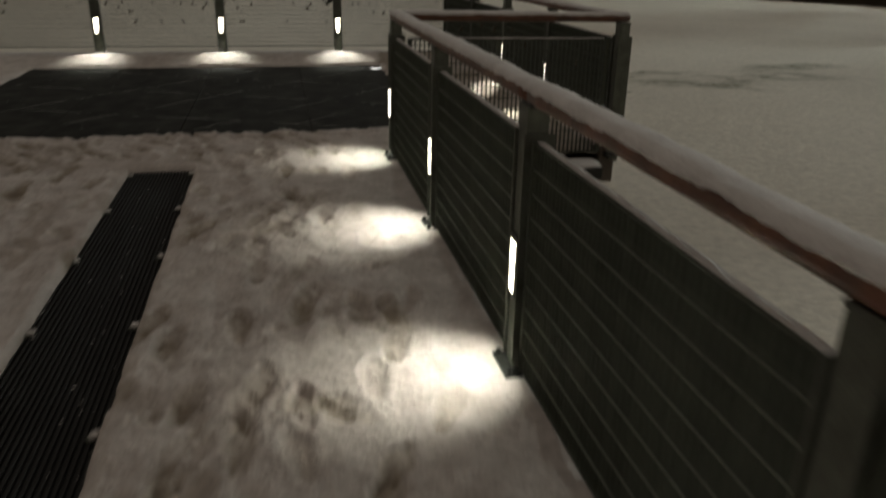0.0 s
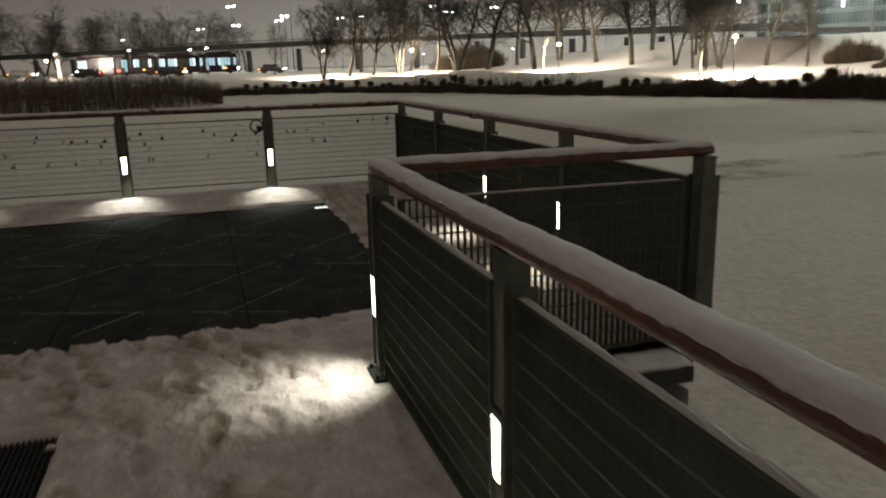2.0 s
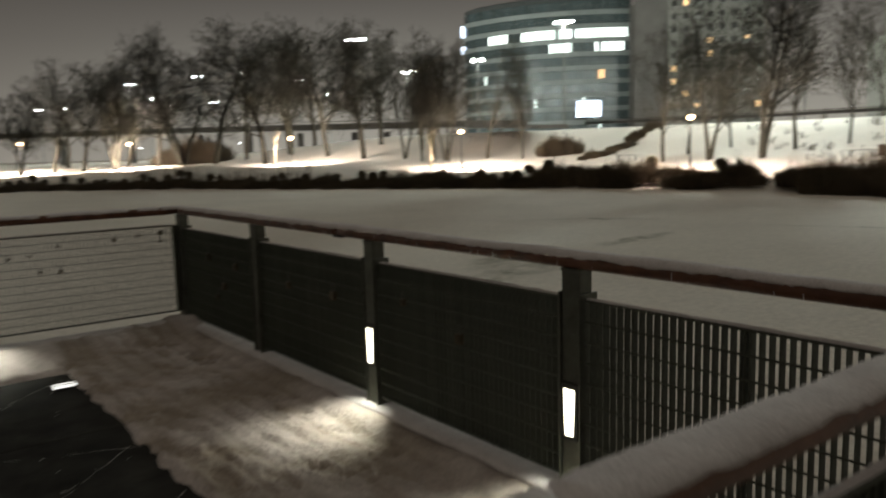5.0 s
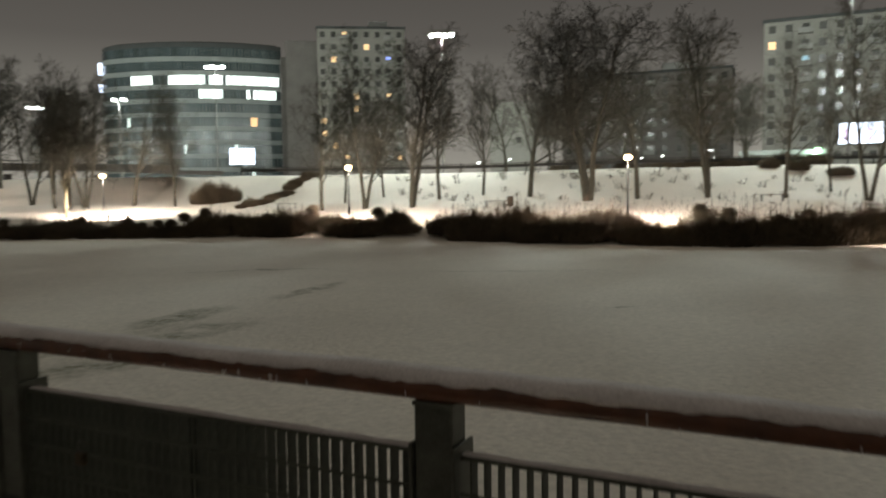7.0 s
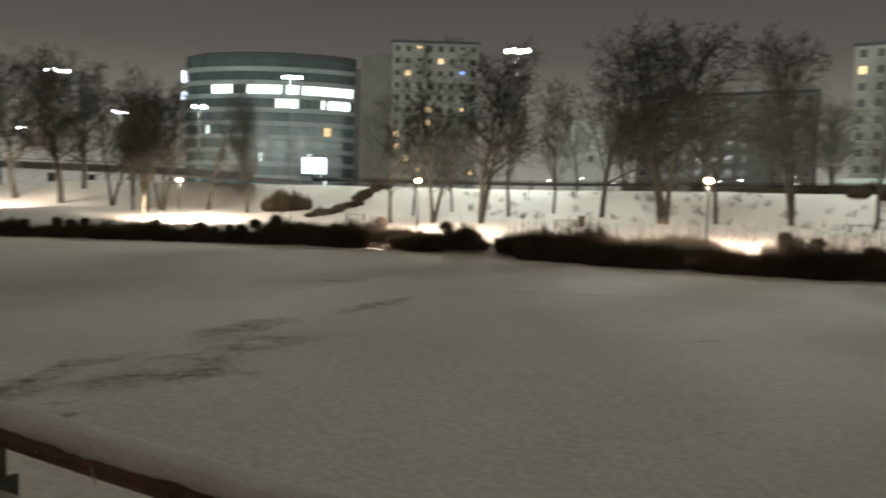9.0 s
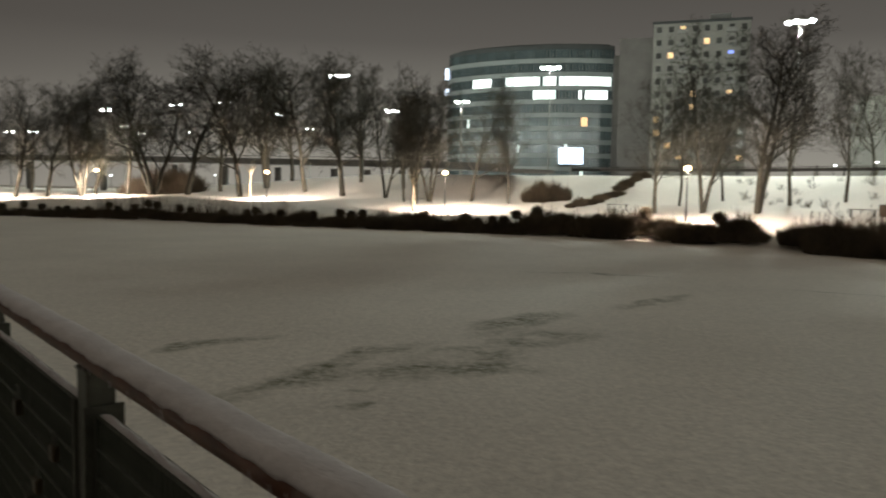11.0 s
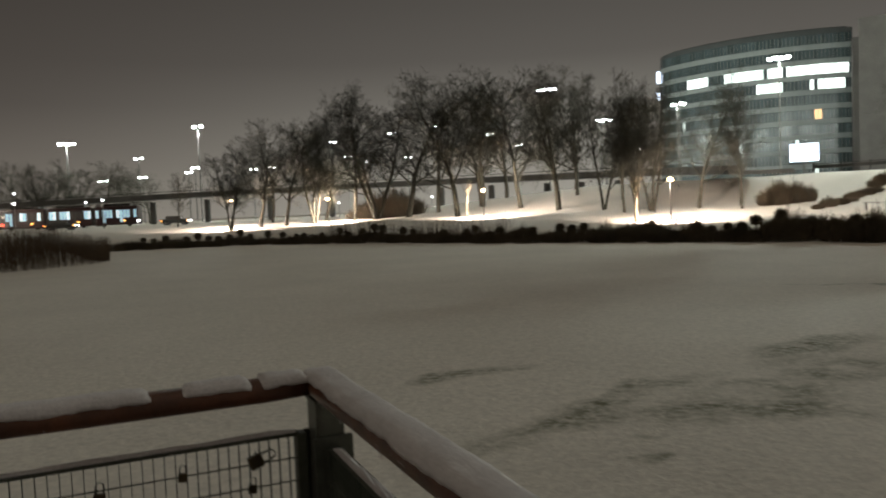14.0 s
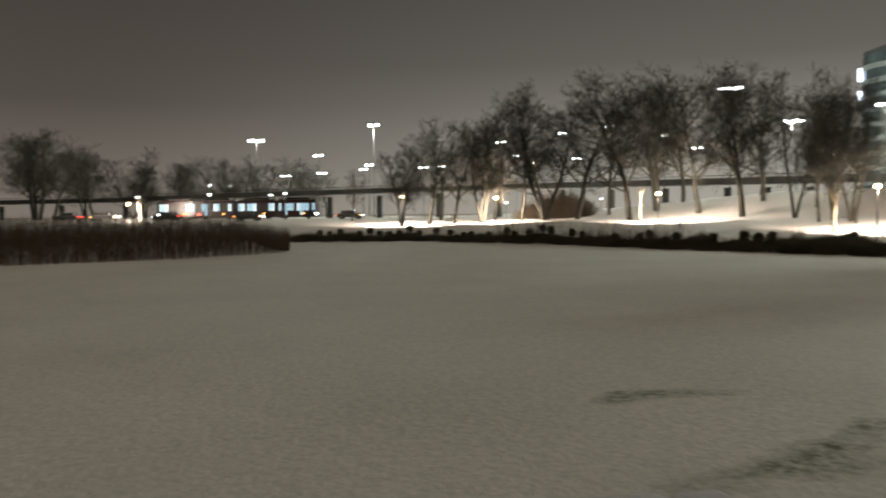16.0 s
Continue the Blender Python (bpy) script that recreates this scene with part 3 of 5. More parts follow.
def make_panel(wide, low, thick, deep, middle, rod_r, bar_gap, rod_gap, rod_mat):
    """A bar-grating infill between two posts: deep flat bars upright, round cross rods, end plates, edge strips. Local x runs along it."""
    panel = thing("grating_panel", "dark steel bar-grating railing panel, snow on its top edge", "railing panel", group="railing panels")
    tall = PANEL_TOP - low
    for s in (-1, 1):
        part("end_plate", box(s * (wide / 2 - 0.014), 0, low + tall / 2, 0.028, 0.048, tall, 0.002), BAR, panel)
    for z in (low, PANEL_TOP):
        part("edge_strip", box(0, 0, z, wide - 0.042, 0.036, 0.010, 0.002), BAR, panel)
    bar = mesh_of("upright_bar", box(0, 0, low + tall / 2, thick, deep, tall - 0.012), BAR)
    n = round((wide - 0.05) / bar_gap)
    for k in range(1, n):
        shared("upright_bar", bar, panel, pose(-wide / 2 + 0.02 + k * (wide - 0.04) / n, 0, 0))
    if middle:
        part("middle_bar", box(0.0, 0, low + tall / 2, 0.008, 0.038, tall - 0.012, 0.002), BAR, panel)
    cross = mesh_of("cross_rod", rod((-wide / 2 + 0.021, 0, 0), (wide / 2 - 0.021, 0, 0), rod_r, n=6), rod_mat)
    m = round(tall / rod_gap)
    for k in range(1, m):
        shared("cross_rod", cross, panel, pose(0, -0.018, low + k * tall / m))
    part("edge_snow", snow_ridge((-wide / 2 + 0.03, 0, PANEL_TOP + 0.004), (wide / 2 - 0.03, 0, PANEL_TOP + 0.004), 0.013, 0, 0.008, 77), SOFT_SNOW,
         panel, "thin line of snow")
    return panel


def run_of_panels(ends, fixed, along, low, turn, wide, thick=0.0035, deep=0.036, middle=False, rod_r=0.0036, bar_gap=0.0345, rod_gap=0.090, lift=0.0, rod_mat=BAR):
    proto = None
    for a, b in zip(ends, ends[1:]):
        mid = (a + b) / 2
        m = pose(fixed, mid, lift, 0, 0, turn) if along == "y" else pose(mid, fixed, lift, 0, 0, turn)
        if proto is None:
            proto = make_panel(wide, low, thick, deep, middle, rod_r, bar_gap, rod_gap, rod_mat)
            proto.matrix_basis = m
        else:
            copy_thing(proto, m)


run_of_panels(WALK_Y, XW, "y", 0.055, -90, 1.67 - 0.11, rod_mat=LIT_ROD_STEEL)
run_of_panels(SIDE_Y + [YE - 0.05], XR, "y", 0.16, -90, 1.555 - 0.08, 0.0045, 0.036, True, 0.005)
run_of_panels([XR - 0.02] + FAR_X, YE, "x", 0.17, 0, 1.715 - 0.075, 0.0018, 0.016, False, 0.0022, 0.0275, 0.064, 0.03)
run_of_panels([XW + 0.02, XR - 0.02], YC - 0.035, "x", 0.055, -2.3, 1.68 - 0.10)


def rail_cap(p, q, high, seed, bare):
    """Snow lying over a rail: a rounded top, ragged lower edges that hang down its sides, fallen away in the bare stretches (by x)."""
    r = random.Random(seed)
    p, q = Vector(p), Vector(q)
    d = (q - p).normalized()
    side = Vector((-d.y, d.x, 0))
    n, m = max(3, int((q - p).length / 0.018)), 13
    ph = [r.uniform(0, 6.28) for _ in range(8)]
    lump = [r.uniform(-1, 1) for _ in range(n + 3)]
    hang = [[r.uniform(0, 1) for _ in range(n + 3)] for _ in range(2)]
    verts, faces = [], []
    for i in range(n + 1):
        s_ = (q - p).length * i / n
        c = p.lerp(q, i / n)
        wob = 0.5 * math.sin(s_ * 3.1 + ph[0]) + 0.35 * math.sin(s_ * 8.3 + ph[1]) + 0.25 * math.sin(s_ * 21 + ph[2]) + 0.25 * (lump[i] + lump[i + 1]) / 2
        tall = high * (1 + 0.24 * wob)
        for x0_, x1_ in bare:
            edge = min(c.x - x0_, x1_ - c.x) / 0.012
            if edge > -1:
                tall *= max(0.04, 0.5 - 0.5 * edge)
        if i in (0, n):
            tall *= 0.5
        full = min(1.0, tall / (high * 0.6))
        for k in range(m):
            a = math.pi * k / (m - 1)
            e = 0 if k > m // 2 else 1
            drop = 0.004 + 0.007 * (hang[e][i] + hang[e][i + 1]) / 2 + 0.0025 * math.sin(s_ * 13 + ph[3 + e]) + 0.002 * math.sin(s_ * 37 + ph[5 + e])
            w = 0.0495 * math.copysign(abs(math.cos(a)) ** 0.6, math.cos(a)) * (0.72 + 0.28 * full)
            z = 0.023 * full + tall * math.sin(a) ** 0.8 - (drop * full * abs(math.cos(a)) ** 5)
            v = c + side * w
            verts.append((v.x, v.y, c.z + z + r.uniform(-1, 1) * 0.0018))
    for i in range(n):
        for k in range(m - 1):
            faces.append((i * m + k, i * m + k + 1, (i + 1) * m + k + 1, (i + 1) * m + k))
        faces.append((i * m + m - 1, i * m, (i + 1) * m, (i + 1) * m + m - 1))
    faces.append(tuple(range(m))[::-1])
    faces.append(tuple(n * m + k for k in range(m)))
    return verts, faces


def handrail(p, q, seed, deep_snow, bare=()):
    """A rounded timber handrail between two points at its axis."""
    p, q = Vector(p), Vector(q)
    d = (q - p).normalized()
    side = Vector((-d.y, d.x, 0))
    r = random.Random(seed)
    n = max(2, int((q - p).length / 0.12))
    rings = []
    for i in range(n + 1):
        c = p.lerp(q, i / n)
        shrink = 0.86 if i in (0, n) else 1.0
        ring = []
        for k in range(14):
            a = 6.28319 * k / 14
            u = math.copysign(abs(math.cos(a)) ** 0.75, math.cos(a)) * 0.052 * shrink
            v = math.copysign(abs(math.sin(a)) ** 0.75, math.sin(a)) * 0.033 * shrink
            w = c + side * (u + r.uniform(-1, 1) * 0.0008)
            ring.append((w.x, w.y, c.z + v + r.uniform(-1, 1) * 0.0008))
        rings.append(ring)
    ob = thing("handrail", "wet reddish-brown timber handrail on steel railing posts", "handrail", group="railing handrails")
    per = max(4, min(28, n))
    for k in range(0, n, per):
        part("rail_length", sweep(None, rings[k:k + per + 1]), RAIL_WOOD, ob, smooth=True)
        c = p.lerp(q, min(n, k + per) / n)
        if k + per < n:
            part("joint_sleeve", box(c.x, c.y, c.z - 0.027, 0.10, 0.10, 0.016, 0.003), DARK_STEEL, ob)
    cap = part("handrail_snow", rail_cap(p, q, deep_snow, seed + 50, bare), SOFT_SNOW, smooth=True)
    tagged(cap, "rounded cap of fresh snow along a handrail", "snow", "handrail snow")


AX = HAND + 0.033


def frost_drips(p, q, side, seed, count):
    """Short runs of frozen melt on the side of a handrail."""
    r = random.Random(seed)
    v, f = [], []
    for _ in range(count):
        c = Vector(p).lerp(Vector(q), r.random())
        top, ln, w = r.uniform(0.004, 0.020), r.uniform(0.008, 0.034), r.uniform(0.0012, 0.0032)
        o = Vector(side) * 0.0475
        frustum(v, f, c + o * 0.93 + Vector((0, 0, top)), c + o * 1.05 + Vector((0, 0, 0.0)), w, w, 4)
        frustum(v, f, c + o * 1.05, c + o * r.uniform(0.9, 1.03) + Vector((0, 0, -ln)), w, w * 0.3, 4)
    ob = part("frozen_drips", (v, f), SOFT_SNOW)
    return tagged(ob, "thin frozen drips down the side of a handrail", "ice", kind="stuff")


def frustum(v, f, p, q, r0, r1, n):
    d = (q - p)
    if d.length < 1e-6:
        return
    d = d.normalized()
    a = d.orthogonal().normalized()
    b = d.cross(a)
    base = len(v)
    for c, r in ((p, r0), (q, r1)):
        for k in range(n):
            t = 6.28319 * k / n
            w = c + a * (r * math.cos(t)) + b * (r * math.sin(t))
            v.append((w.x, w.y, w.z))
    for k in range(n):
        j = (k + 1) % n
        f.append((base + k, base + j, base + n + j, base + n + k))


frost_drips((XR, YC, AX), (XR, YE, AX), (-1, 0, 0), 91, 110)
frost_drips((XR, YE, AX), (-4, YE, AX), (0, -1, 0), 93, 50)
handrail((XW, -2.6, AX), (XW, YC + 0.05, AX), 1, 0.022)
handrail((XW + 0.045, YC, AX + 0.001), (XR + 0.060, YC - 0.075, AX + 0.001), 2, 0.022)
handrail((XR, YC - 0.03, AX), (XR, YE + 0.05, AX), 3, 0.019)
handrail((XR - 0.045, YE, AX + 0.001), (-7.7, YE, AX + 0.001), 4, 0.021, ((2.25, 2.325), (2.505, 2.53), (1.56, 1.61), (0.72, 0.78), (-0.38, -0.32)))

# snow-topped mooring block outside the walkway corner
blk = thing("mooring_block", "snow-topped dark steel block fixed beside the deck corner", "block", (2.36, 7.30, 0))
part("body", box(0, 0, -0.06, 0.42, 0.26, 0.10, 0.015), DARK_STEEL, blk)
part("bracket", box(0.0, 0.12, -0.16, 0.30, 0.10, 0.16, 0.01), DARK_STEEL, blk)
part("snow_top", snow_ridge((-0.2, 0, -0.012), (0.2, 0, -0.012), 0.12, 0.0, 0.04, 9), SOFT_SNOW, blk, "cap of snow", True)


# padlocks left on the gratings
def make_padlock():
    lock = thing("padlock", "small weathered padlock hanging on the grating", "padlock", group="padlocks")
    part("body", box(0, 0, -0.062, 0.042, 0.020, 0.044, 0.005), BRASS, lock)
    rings = []
    pts = [(-0.014, -0.042), (-0.014, -0.016), (-0.010, -0.004), (0, 0.001), (0.010, -0.004), (0.014, -0.016), (0.014, -0.042)]
    for x, z in pts:
        rings.append([(x + 0.0032 * math.cos(a), 0.0032 * math.sin(a), z) for a in (0, 1.57, 3.14, 4.71)])
    part("shackle", sweep(None, rings), STEEL, lock, "steel shackle")
    return lock


lock_proto = make_padlock()
rng = random.Random(33)
first = True
rod_z = [0.20 + k * (PANEL_TOP - 0.17) / 12 for k in range(1, 12)]
spots = []
for k in range(58):
    x = rng.uniform(-4.0, 1.7)
    if min(abs(x - f) for f in FAR_X + [XR]) < 0.09:
        continue
    z = rng.choice((rod_z[-1], rod_z[-1], rod_z[-2], rod_z[-2], rod_z[-3], rod_z[-4], rod_z[-6]))
    spots.append((x, YE - 0.028, z, rng.uniform(-14, 14), rng.uniform(0.45, 0.8)))
spots += [(2.562, YE - 0.03, 0.945, 70, 0.9), (2.515, YE - 0.03, 0.955, -4, 0.55), (2.32, YE - 0.03, 0.95, 3, 0.55), (2.50, YE - 0.03, 0.885, 5, 0.55), (2.12, YE - 0.03, 0.94, 5, 0.7)]
for x, y, z, tilt, size in spots:
    m = pose(x, y, z, 0, tilt, 0) @ Matrix.Diagonal((size, size, size, 1))
    ob = lock_proto if first else copy_thing(lock_proto, Matrix.Identity(4))
    ob.matrix_basis = m
    first = False
for y, z, size in ((8.187, 0.74, 1.15), (9.75, 0.72, 1.2), (10.23, 0.82, 0.9), (10.99, 0.78, 1.3), (12.5, 0.80, 1.2), (12.75, 0.62, 1.3), (13.05, 0.84, 1.4),
                   (11.6, 0.76, 1.1), (12.9, 0.5, 1.1)):
    ob = copy_thing(lock_proto, Matrix.Identity(4))
    ob.matrix_basis = pose(XR - 0.03, y, z, 0, 0, 90) @ Matrix.Diagonal((size, size, size, 1))

# ring-shaped lock by a post
ringlock = thing("ring_lock", "large dark ring-shaped lock hooked on the railing", "padlock", (0.84, YE - 0.05, 0.90))
pts = [(0.075 * math.cos(6.28319 * k / 20), 0.075 * math.sin(6.28319 * k / 20)) for k in range(21)]
part("ring", sweep(None, [[(x * (1 + 0.13 * math.cos(a)), 0.011 * math.sin(a), z * (1 + 0.13 * math.cos(a))) for a in (0, 1.05, 2.1, 3.14, 4.19, 5.24)]
                          for x, z in pts]), DARK_STEEL, ringlock)
part("body", box(0.03, 0, -0.03, 0.06, 0.03, 0.07, 0.008), DARK_STEEL, ringlock)


# ---------------------------------------------------------------- plants
def grow(r, v, f, p, d, length, rad, level, deep, up, top):
    """One limb and all that it bears."""
    segs = (8, 4, 3, 2, 1)[level]
    sides = (8, 5, 4, 3, 3)[level]
    pts = [p]
    wob = (0.065, 0.16, 0.26, 0.32, 0.3)[level]
    for i in range(segs):
        d = (d + Vector((r.gauss(0, wob), r.gauss(0, wob), r.gauss(0, wob) * 0.6 + up * (0.12 if level else 0.05)))).normalized()
        pts.append(pts[-1] + d * (length / segs))
    for i in range(segs):
        a, b = 1 - 0.75 * i / segs, 1 - 0.75 * (i + 1) / segs
        tgt = (v[0], f[0]) if level == 0 else (v[1], f[1])
        frustum(tgt[0], tgt[1], pts[i], pts[i + 1], rad * a, rad * b, sides)
    if level >= deep:
        return
    count = (16, 7, 6, 4)[level]
    for k in range(count):
        s = (0.22 if level == 0 else 0.18) + (0.78 if level == 0 else 0.80) * (k + r.random()) / count
        i = min(int(s * segs), segs - 1)
        at = pts[i].lerp(pts[i + 1], s * segs - i)
        axis = (pts[i + 1] - pts[i]).normalized()
        out = axis.orthogonal().normalized()
        out.rotate(Matrix.Rotation(k * 2.4 + r.uniform(-0.5, 0.5), 3, axis))
        lean = r.uniform(0.45, 0.95) if level == 0 else r.uniform(0.5, 1.05)
        nd = (axis * math.cos(lean) + out * math.sin(lean)).normalized()
        share = (0.50, 0.48, 0.46, 0.48)[level] * r.uniform(0.7, 1.2) * (1.15 - 0.55 * s if level == 0 else 1.1 - 0.5 * s)
        nl = (top * 0.62 if level == 0 else length) * share * (1.5 if level == 0 else 1.25)
        grow(r, v, f, at, nd, nl, max(0.0145, rad * (0.42 if level == 0 else 0.5) * (1 - 0.5 * s)), level + 1, deep, up, top)


def tree_proto(seed, tall, stems, up, label, deep=4):
    r = random.Random(seed)
    v, f = ([], []), ([], [])
    for k in range(stems):
        a = 6.283 * k / stems + r.random()
        lean = 0.0 if stems == 1 else r.uniform(0.08, 0.20)
        d = Vector((math.cos(a) * lean, math.sin(a) * lean, 1)).normalized()
        grow(r, v, f, Vector((0.12 * math.cos(a) * (stems > 1), 0.12 * math.sin(a) * (stems > 1), -0.25)), d, tall * r.uniform(0.86, 1.0),
             tall * 0.0185 * (1 if stems == 1 else 0.78), 0, deep, up, tall / (1 if stems == 1 else 1.35))
    ob = thing("tree", label, "tree", group="bare park trees")
    part("trunk", (v[0], f[0]), BARK, ob, smooth=True)
    part("crown", (v[1], f[1]), TWIG, ob, "bare twiggy crown")
    return ob


kinds = [tree_proto(101, 13, 1, 0.5, "tall bare park tree standing on the snowy bank"),
         tree_proto(102, 13, 2, 0.5, "bare tree with two trunks on the snowy bank"),
         tree_proto(103, 13, 1, 0.9, "slender bare tree with upswept branches on snow"),
         tree_proto(104, 13, 3, 0.6, "broad bare tree of several trunks on snow"),
         tree_proto(105, 13, 1, 0.25, "spreading bare tree with a low crown on snow"),
         tree_proto(106, 13, 2, 0.8, "bare tree with a forked trunk on the snow")]
fresh = [True] * len(kinds)
rng = random.Random(5)


def put_tree(x, y, tall, wide, kind):
    z = gz(x, y)
    size = tall / 13.0
    w = max(0.7, min(1.6, wide / 6.0)) ** 0.8 * size
    m = pose(x, y, z, 0, 0, rng.uniform(0, 360))
    ob = kinds[kind]
    if fresh[kind]:
        fresh[kind] = False
    else:
        ob = copy_thing(ob, m)
    ob.matrix_basis = m @ Matrix.Diagonal((w, w, size, 1))


NEAR_TREES = [(49.1, 72.2, 11.2, 3.8, 2), (51.1, 70.6, 11.4, 5.6, 3), (53.6, 66.9, 11.0, 6.2, 0), (57.3, 65.4, 9.4, 3.9, 2), (55.5, 46.4, 9.8, 5.9, 4),
              (57.5, 43.3, 12.5, 6.4, 5), (58.7, 39.3, 13.4, 8.7, 1), (66.1, 40.3, 13.0, 3.2, 2), (67.8, 36.5, 10.2, 3.2, 2), (67.5, 31.7, 14.5, 5.7, 0),
              (63.3, 25.1, 15.0, 8.1, 3), (64.2, 21.2, 13.4, 5.2, 0), (65.1, 15.8, 14.1, 6.2, 1), (67.5, 10.2, 10.6, 4.9, 2), (71.5, 6.9, 9.3, 3.1, 2),
              (65.4, 4.5, 13.9, 4.8, 5), (61.6, 48.1, 9.5, 3.8, 2), (67.0, 47.0, 9.5, 3.4, 0)]
for row in NEAR_TREES:
    put_tree(*row)

FAR_TREES = [(85.5, 40.9, 11.2, 4.7, 0), (89.1, 36.5, 9.8, 6.2, 3), (94.2, 29.5, 9.6, 6.4, 0), (95.6, 21.6, 8.8, 6.4, 4), (96.3, 15.3, 9.9, 7.1, 3),
             (11.7, 121.8, 6.7, 4.9, 4), (16.5, 106.1, 9.4, 6.4, 3), (20.4, 108.5, 12.2, 7.3, 4), (23.6, 107.9, 12.3, 6.6, 0), (27.1, 107.0, 12.5, 6.6, 3),
             (32.0, 105.6, 14.1, 5.8, 2), (34.1, 102.8, 14.4, 9.3, 3), (37.8, 101.4, 16.2, 8.6, 0), (43.0, 103.5, 15.2, 6.7, 4), (41.0, 93.4, 15.5, 8.0, 0),
             (47.4, 99.2, 15.5, 8.0, 3)]
MID_TREES = [(48.7, 91.6, 14.4, 7.5, 0), (49.3, 84.2, 14.2, 10.3, 1), (54.4, 88.0, 14.4, 6.2, 0), (51.0, 78.1, 11.8, 5.5, 5), (55.0, 80.1, 11.5, 5.1, 0),
             (50.6, 72.2, 10.8, 7.0, 3), (54.1, 62.1, 8.6, 3.8, 2), (57.0, 92.0, 13.0, 7.5, 4), (52.0, 101.0, 13.5, 8.0, 4), (30.0, 112.0, 12.0, 8.0, 4),
             (24.0, 118.0, 11.0, 8.0, 0), (2.4, 182.2, 12.0, 11.4, 4), (-7.6, 181.9, 11.5, 11.4, 3), (-17.1, 181.1, 11.0, 11.4, 4), (-26.1, 179.9, 10.6, 12.7, 3),
             (-35.4, 178.0, 12.5, 15.2, 4), (-44.0, 172.0, 16.0, 15.2, 4), (12.0, 190.0, 11.0, 11.0, 0), (-3.0, 196.0, 12.5, 12.0, 5), (-12.0, 199.0, 13.0, 12.0, 0),
             (-21.5, 196.0, 12.0, 12.0, 1), (-30.5, 192.0, 13.5, 13.0, 5), (-40.0, 190.0, 14.0, 14.0, 1), (-49.0, 186.0, 17.0, 15.0, 3), (7.5, 186.0, 10.0, 9.0, 1),
             (-39.5, 165.0, 12.5, 13.0, 0), (-53.0, 164.0, 15.0, 15.0, 5), (-62.0, 170.0, 17.0, 16.0, 1)]
for row in FAR_TREES + MID_TREES:
    put_tree(*row)


def pollard(x, y, tall, seed):
    """A cut-back young tree: short knobbed limbs, and a trunk whose pale colour holds lamplight."""
    r = random.Random(seed)
    tree = thing("young_tree", "young tree cut back to short limbs, bark in lamplit tone", "tree", (x, y, gz(x, y)), r.uniform(0, 360), "pollarded young trees")
    v, f = [], []
    pts = [Vector((0, 0, -0.2)), Vector((0.05, 0.02, tall * 0.4)), Vector((-0.04, 0.06, tall * 0.75)), Vector((0.02, 0.0, tall))]
    for a, b, r0, r1 in zip(pts, pts[1:], (0.17, 0.14, 0.12), (0.14, 0.12, 0.09)):
        frustum(v, f, a, b, r0, r1, 9)
    part("trunk", (v, f), LAMPLIT_BARK, tree, smooth=True)
    for k in range(5):
        v, f = [], []
        at = pts[2].lerp(pts[3], 0.2 * k)
        a = k * 2.4 + r.random()
        mid = at + Vector((math.cos(a) * 0.35, math.sin(a) * 0.35, 0.3))
        tip = mid + Vector((math.cos(a) * 0.2, math.sin(a) * 0.2, 0.55))
        frustum(v, f, at, mid, 0.075, 0.055, 6)
        frustum(v, f, mid, tip, 0.055, 0.02, 6)
        for _ in range(5):
            frustum(v, f, mid.lerp(tip, r.random()), tip + Vector((r.gauss(0, 0.25), r.gauss(0, 0.25), r.uniform(0.1, 0.6))), 0.018, 0.006, 3)
        part("limb", (v, f), LAMPLIT_BARK, tree)


for k, (x, y, tall) in enumerate(((41.1, 91.0, 3.3), (44.6, 64.8, 3.0), (-19.4, 136.4, 3.4))):
    pollard(x, y, tall, 300 + k)


def shrub_proto(seed, wide, tall, count, label, ball=False):
    """A low shrub of many thin twigs, uneven and gappy; ball: a round head on a short stem."""
    r = random.Random(seed)
    v, f = [], []
    ob = thing("shrub", label, "shrub", group="shrubs on the shore")
    for k in range(count):
        if ball:
            p = Vector((0, 0, tall * 0.62))
            d = Vector((r.gauss(0, 1), r.gauss(0, 1), r.gauss(0, 1))).normalized()
            q = p + d * wide / 2 * r.uniform(0.6, 1.1)
            p = p + d * wide * 0.10
        else:
            a, s = r.uniform(0, 6.283), math.sqrt(r.random())
            p = Vector((wide / 2 * s * math.cos(a), wide / 2 * s * math.sin(a), -0.12))
            crown = tall * (1 - 0.45 * s * s) * r.uniform(0.45, 1.0) * (1.3 if r.random() < 0.08 else 1.0)
            q = p + Vector((r.gauss(0, 0.16) + 0.12 * s * math.cos(a), r.gauss(0, 0.16) + 0.12 * s * math.sin(a), crown))
        mid = p.lerp(q, 0.55) + Vector((r.gauss(0, 0.05), r.gauss(0, 0.05), 0))
        frustum(v, f, p, mid, 0.020, 0.014, 3)
        frustum(v, f, mid, q, 0.014, 0.006, 3)
        for _ in range(2):
            frustum(v, f, mid, mid.lerp(q, r.uniform(0.5, 0.9)) + Vector((r.gauss(0, 0.12), r.gauss(0, 0.12), r.gauss(0, 0.05))), 0.011, 0.005, 3)
    part("foliage", (v, f), BUSH, ob, "bare brown twig growth")
    if ball:
        part("stem", rod((0, 0, -0.2), (0, 0, tall * 0.62), 0.05, 0.04, 6), BARK, ob)
    return ob


